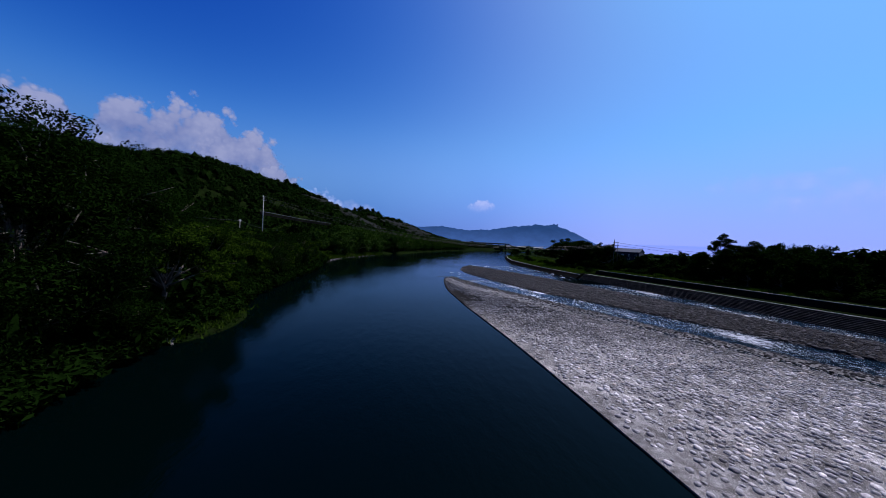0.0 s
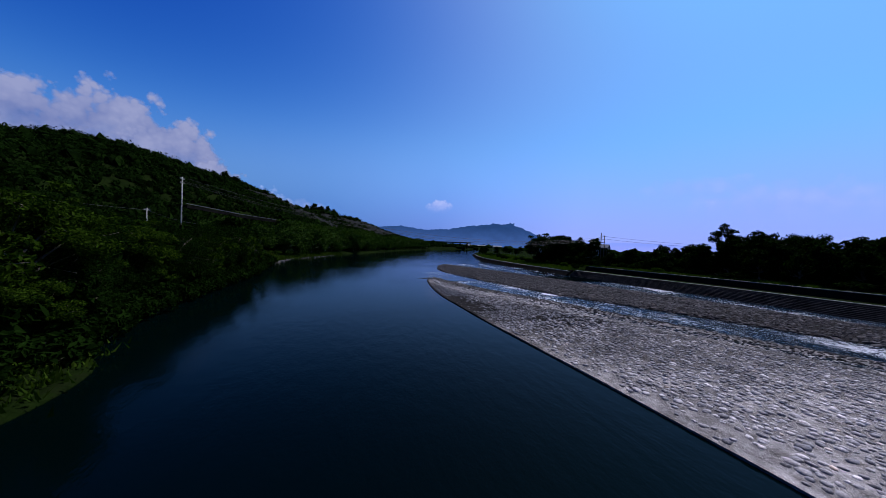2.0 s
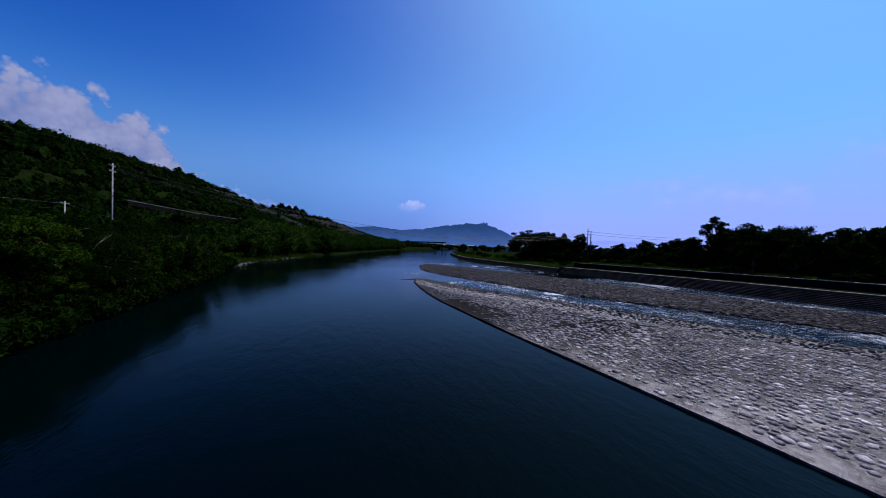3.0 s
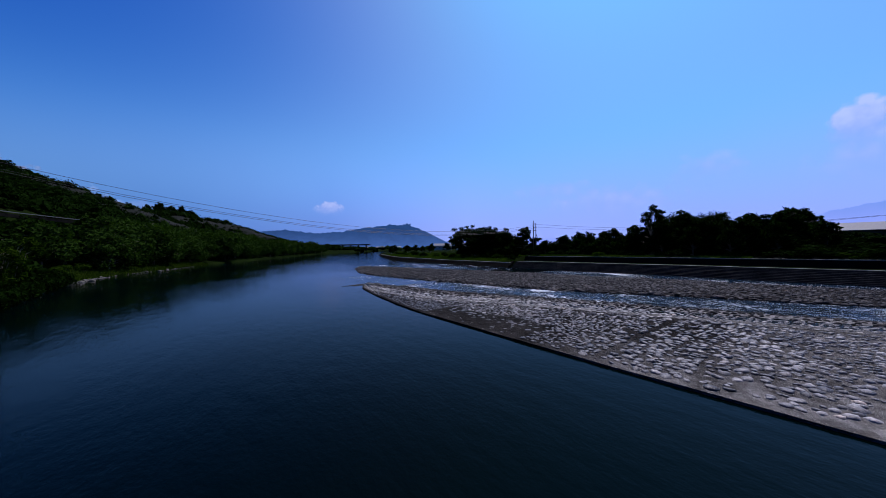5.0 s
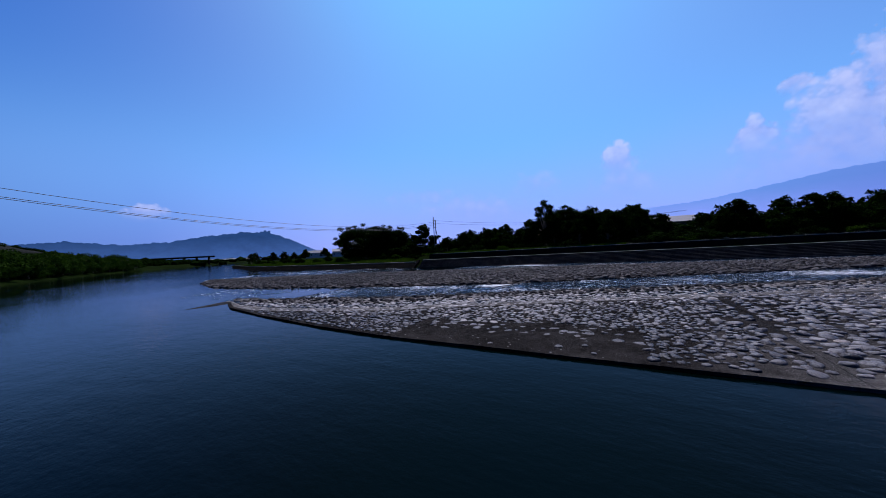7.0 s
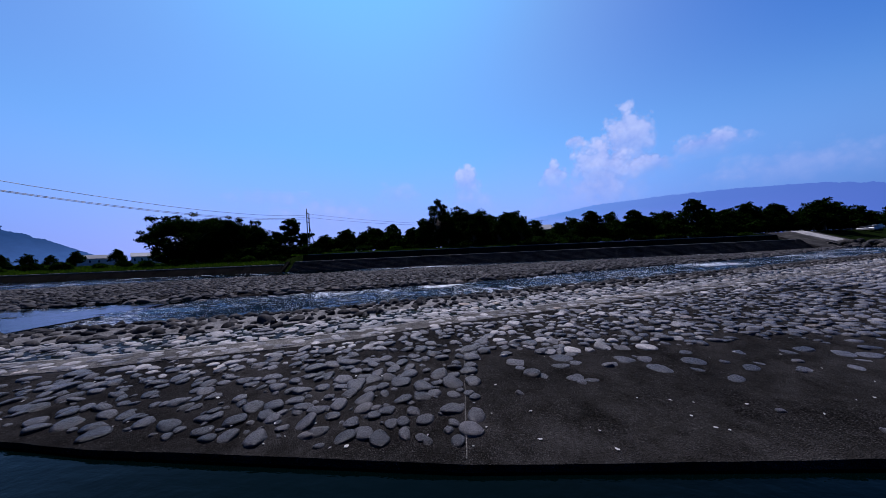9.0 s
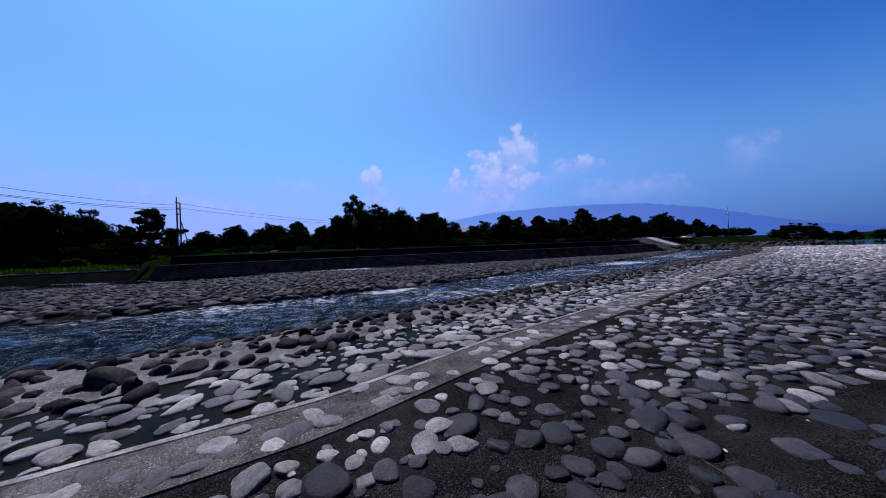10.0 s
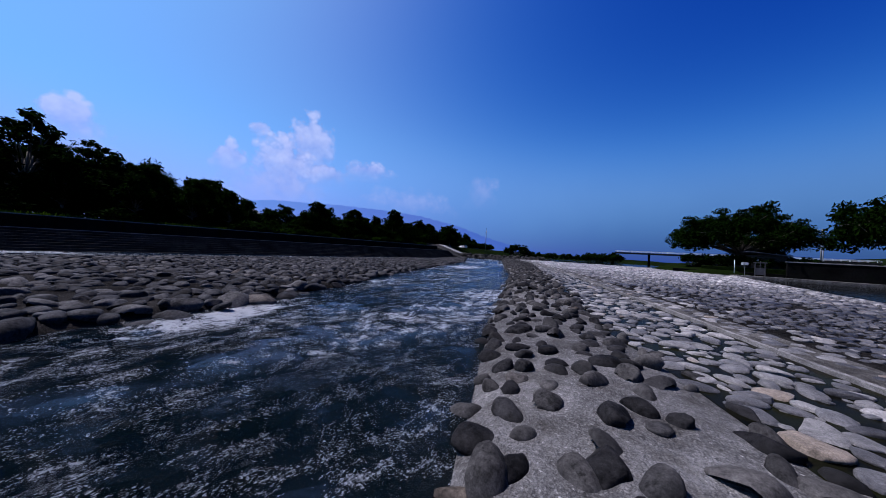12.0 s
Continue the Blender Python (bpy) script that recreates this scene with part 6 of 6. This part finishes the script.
def scatter(y0, y1, left, right, gap, size, squash, tilt, zfun, skip=None, slim=(0.62, 1.0)):
    """Stones on a jittered lattice between two plan lines: rows of x, y, z, sizes and turns."""
    rows = []
    y = y0
    row = 0
    while y < y1:
        a, b = float(left(y)), float(right(y))
        x = a + gap * (0.35 + 0.5 * (row % 2))
        while x < b - gap * 0.3:
            px, py = x + srng.normal(scale=gap * 0.2), y + srng.normal(scale=gap * 0.2)
            s = srng.uniform(*size) * (1.35 if srng.uniform() < 0.07 else 1.0)
            if not (skip and skip(px, py)) and srng.uniform() > 0.05:
                rows.append((px, py, zfun(px, py), s, s * srng.uniform(*slim), s * srng.uniform(*squash), srng.uniform(0, 6.28), srng.normal(scale=tilt), srng.normal(scale=tilt)))
            x += gap * srng.uniform(0.85, 1.2)
        y += gap * 0.88
        row += 1
    return rows


def ease(rows, sink, fill=0.72):
    """Shrink stones that would run into a neighbour, and bed each one into its mortar."""
    cells, out = {}, []
    for i, r in enumerate(rows):
        cells.setdefault((int(r[0] // 0.7), int(r[1] // 0.7)), []).append(i)
    for i, (x, y, z, sx, sy, sz, rz, tx, ty) in enumerate(rows):
        cx, cy = int(x // 0.7), int(y // 0.7)
        k = 1.0
        for dx in (-1, 0, 1):
            for dy in (-1, 0, 1):
                for j in cells.get((cx + dx, cy + dy), ()):
                    if j != i:
                        q = rows[j]
                        if q[3] < 0.55 * sx:
                            continue
                        d = math.hypot(q[0] - x, q[1] - y)
                        k = min(k, d / (fill * (0.55 * (sx + sy) + 0.55 * (q[3] + q[4])) + 1e-6))
        if k > 0.45:
            k = max(k, 0.78)
            out.append((x, y, z - sink * sz * k, sx * k, sy * k, sz * max(k, 0.7), rz, tx, ty))
    return out


def lay(rows, near, shapes_hi, shapes_lo, shapes_tiny, parent, piece_mat, joined_mat, name, label, mid):
    """The nearest 300 become stones of their own, the rest one sheet of stones."""
    rows = sorted(rows, key=lambda r: (r[0] - near[0]) ** 2 + (r[1] - near[1]) ** 2)
    meshes = []
    for i, (v, f) in enumerate(shapes_hi):
        me = mesh_of("stone", v, f, True)
        me.materials.append(piece_mat)
        meshes.append(me)
    inv = parent.matrix_basis.inverted()
    for k, (x, y, z, sx, sy, sz, rz, tx, ty) in enumerate(rows[:300]):
        o = new("stone", meshes[k % len(meshes)])
        o.parent = parent
        o.matrix_parent_inverse = inv
        o.matrix_basis = Matrix.LocRotScale((x, y, z), Euler((tx, ty, rz)), (sx, sy, sz))
    vs, fs, cnt = [], [], 0
    for k, (x, y, z, sx, sy, sz, rz, tx, ty) in enumerate(rows[300:]):
        d = math.hypot(x - near[0], y - near[1])
        pool_ = shapes_hi if d < mid * 0.4 else shapes_lo if d < mid else shapes_tiny
        v, f = pool_[k % len(pool_)]
        vs.append((v * np.array([sx, sy, sz])) @ rot_of(rz, tx, ty).T + np.array([x, y, z]))
        fs += [[i + cnt for i in q] for q in f]
        cnt += len(v)
    o = ob_of(name, mesh_of(name, np.concatenate(vs), fs, True), joined_mat)
    o.parent = parent
    o.matrix_parent_inverse = inv
    return tagged(o, label, kind="stuff")


def in_patch(x, y):
    """Bare concrete near the pool edge carries only a few stones."""
    return (61.5 < y < 73.8 and x < float(W_EDGE(y)) + 4.0 + 0.25 * (73.8 - y) * 0.3 and srng.uniform() < 0.97) or (x < float(W_EDGE(y)) + (0.45 if y < 74 else 0.2)) or (y < 52 and x < float(W_EDGE(y)) + 2.8 and srng.uniform() < 0.45) or (abs(y - 56.1) < 0.22 and x < 30)


apron_rows = scatter(-24.5, 58, lambda y: W_EDGE(y) + 0.25, lambda y: GROOVE(y) - 0.15, 0.49, (0.15, 0.34), (0.34, 0.60), 0.12, lambda x, y: float(weir_z(x, y)) + 0.01, in_patch)
apron_rows += scatter(58, 101, lambda y: W_EDGE(y) + 0.25, lambda y: GROOVE(y) - 0.15, 0.41, (0.12, 0.25), (0.34, 0.56), 0.10, lambda x, y: float(weir_z(x, y)) + 0.012, in_patch)
apron_rows += scatter(60, 90, lambda y: W_EDGE(y) + 0.25, lambda y: GROOVE(y) - 0.15, 0.46, (0.05, 0.11), (0.4, 0.7), 0.15, lambda x, y: float(weir_z(x, y)) + 0.005, in_patch)
patch_rows = [r for r in scatter(61.8, 73.6, lambda y: W_EDGE(y) + 2.3, lambda y: W_EDGE(y) + 4.6, 0.62, (0.14, 0.30), (0.16, 0.26), 0.05, lambda x, y: float(weir_z(x, y)) - 0.01) if srng.uniform() < 0.55]
apron_rows += patch_rows
strip_rows = scatter(-24.5, 100, lambda y: GROOVE(y) + 0.1, lambda y: CURB(y) - 0.25, 0.42, (0.16, 0.26), (0.22, 0.34), 0.05, lambda x, y: float(weir_z(x, y)) + 0.012)
# the paler stones next to the joint, and a pale drift across the bare patch's rim
near_joint = [r for r in apron_rows if 56 < r[1] < 84 and (r[0] > float(GROOVE(r[1])) - 0.3 - 1.6 * srng.uniform() or (66 < r[1] < 73 and r[0] > float(W_EDGE(r[1])) + 4 and srng.uniform() < 0.25))]
taken = set(map(id, near_joint))
apron_rows = [r for r in apron_rows if id(r) not in taken]
strip_rows += near_joint
trough_rows = scatter(-24.5, 75, lambda y: CURB(y) + 0.1, lambda y: TROUGH(y) - 0.05, 0.48, (0.19, 0.30), (0.30, 0.46), 0.06, lambda x, y: 0.155, None, (0.48, 0.9))
trough_rows += scatter(75, 99, lambda y: CURB(y) + 0.1, lambda y: TROUGH(y) - 0.05, 0.50, (0.19, 0.34), (0.28, 0.42), 0.06, lambda x, y: 0.155, None, (0.48, 0.9))
trough_rows += scatter(60, 92, lambda y: CURB(y) + 0.1, lambda y: TROUGH(y) - 0.05, 0.40, (0.06, 0.13), (0.4, 0.7), 0.12, lambda x, y: 0.15)


def bank_z(x, y):
    a, b = float(max(TROUGH(y), CURB(y) + 0.05)), float(CH_NEAR(y)) + 0.25
    return bank_top(x, y, min(max((x - a) / max(b - a, 0.1), 0), 1))


def isle_z(x, y):
    a, b = float(CH_FAR(y)) - 0.2, float(ISLE_FAR(y)) + 0.2
    return isle_top(x, y, min(max((x - a) / max(b - a, 0.1), 0), 1))


bank_rows = scatter(-24.5, 102, lambda y: TROUGH(y) - 0.4, lambda y: CH_NEAR(y) + 0.3, 0.58, (0.17, 0.33), (0.5, 0.85), 0.42, lambda x, y: bank_z(x, y) - 0.02, None, (0.5, 0.85))
isle_rows = scatter(-24.5, 156, lambda y: CH_FAR(y) + 1.2, lambda y: ISLE_FAR(y) - 0.1, 0.62, (0.20, 0.37), (0.38, 0.62), 0.2, lambda x, y: isle_z(x, y) + 0.0)
edge_rows = scatter(-24.5, 156, lambda y: CH_FAR(y) - 0.2, lambda y: np.minimum(CH_FAR(y) + 1.5, ISLE_FAR(y)), 0.70, (0.26, 0.46), (0.40, 0.62), 0.2, lambda x, y: isle_z(x, y) + 0.02)
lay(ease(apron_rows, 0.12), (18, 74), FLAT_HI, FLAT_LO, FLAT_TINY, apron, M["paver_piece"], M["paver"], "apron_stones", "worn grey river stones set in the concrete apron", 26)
lay(ease(strip_rows, 0.22, 0.60), (22, 75), FLAT_HI, FLAT_LO, FLAT_TINY, strip, M["flat_pale_piece"], M["flat_pale"], "strip_stones", "flat pale stones set in the concrete strip", 22)
lay(ease(trough_rows, 0.05, 0.62), (24.5, 76), FLAT_HI, FLAT_LO, FLAT_TINY, trough, M["flat_pale_piece"], M["flat_pale"], "trough_stones", "flat pale stones standing in wet silt", 22)
lay(ease(bank_rows, 0.10, 0.50), (28, 76), ROUND_HI, ROUND_LO, ROUND_TINY, bank, M["boulder_piece"], M["boulder"], "bank_stones", "dark rounded boulders set upright in the bank", 24)
lay(edge_rows, (39, 75), ROUND_HI, ROUND_LO, ROUND_TINY, isle, M["isle_stone_piece"], M["isle_stone"], "island_edge_stones", "large dark boulders along the island edge", 30)
lay(ease(isle_rows, 0.1, 0.62), (44, 74), ROUND_HI, ROUND_LO, ROUND_TINY, isle, M["isle_stone_piece"], M["isle_stone"], "island_stones", "rounded grey boulders covering the island", 26)

# pale rocks along the wooded shore
rock_v, rock_f, cnt = [], [], 0
for k in range(170):
    y = srng.uniform(142, 166) if k % 3 else srng.uniform(166, 215)
    x = float(SHORE(y)) - 0.2 + srng.normal(scale=0.8)
    v, f = ROUND_LO[k % 7]
    sz = srng.uniform(0.12, 0.3) * (2.4 if srng.uniform() < 0.15 else 1.0)
    rock_v.append((v * np.array([sz, sz * 0.8, sz * 0.6])) @ rot_of(srng.uniform(0, 6.28), 0.2, 0.1).T + np.array([x, y, 0.08]))
    rock_f += [[i + cnt for i in q] for q in f]
    cnt += len(v)
tagged(ob_of("shore_rocks", mesh_of("shore_rocks", np.concatenate(rock_v), rock_f, True), M["edging"]), "pale loose rocks along the wooded shore", "rocks", kind="stuff")
# rubble where the channel leaves the weir
rock_v, rock_f, cnt = [], [], 0
for k in range(520):
    a = srng.uniform(0, 1)
    x, y = 62 + 36 * a + srng.normal(scale=1.2), -27 + srng.normal(scale=2.2) + 3 * a
    v, f = ROUND_LO[k % 7]
    sz = srng.uniform(0.35, 0.95)
    rock_v.append((v * np.array([sz, sz * 0.8, sz * 0.75])) @ rot_of(srng.uniform(0, 6.28), srng.normal(scale=0.4), srng.normal(scale=0.4)).T + np.array([x, y, -0.3 + 1.5 * math.exp(-((y + 27 - 3 * a) / 2.2) ** 2) * srng.uniform(0.3, 1)]))
    rock_f += [[i + cnt for i in q] for q in f]
    cnt += len(v)
tagged(ob_of("rubble_heap", mesh_of("rubble_heap", np.concatenate(rock_v), rock_f, True), M["boulder"]), "heap of dark angular rubble at the channel mouth", "rocks", kind="stuff")

# pale bird droppings and litter dried onto the crest
v, f = [], []
for k in range(90):
    y = srng.uniform(62, 84)
    x = float(W_EDGE(y)) + 0.15 + abs(srng.normal(scale=1.6))
    z, n0, m = float(weir_z(x, y)) + 0.02, len(v), 6
    size = srng.uniform(0.012, 0.045) * (1.8 if srng.uniform() < 0.12 else 1.0)
    turn, slim = srng.uniform(0, 6.28), srng.uniform(0.3, 0.9)
    for i in range(m):
        a = 6.283 * i / m
        r = size * srng.uniform(0.6, 1.2)
        px, py = r * math.cos(a), r * slim * math.sin(a)
        v.append((x + px * math.cos(turn) - py * math.sin(turn), y + px * math.sin(turn) + py * math.cos(turn), z))
    v.append((x, y, z + 0.012))
    f += [(n0 + i, n0 + (i + 1) % m, n0 + m) for i in range(m)]
tagged(ob_of("droppings", mesh_of("droppings", v, f), M["plaster"]), "small pale droppings scattered along the weir crest", "droppings", kind="stuff")
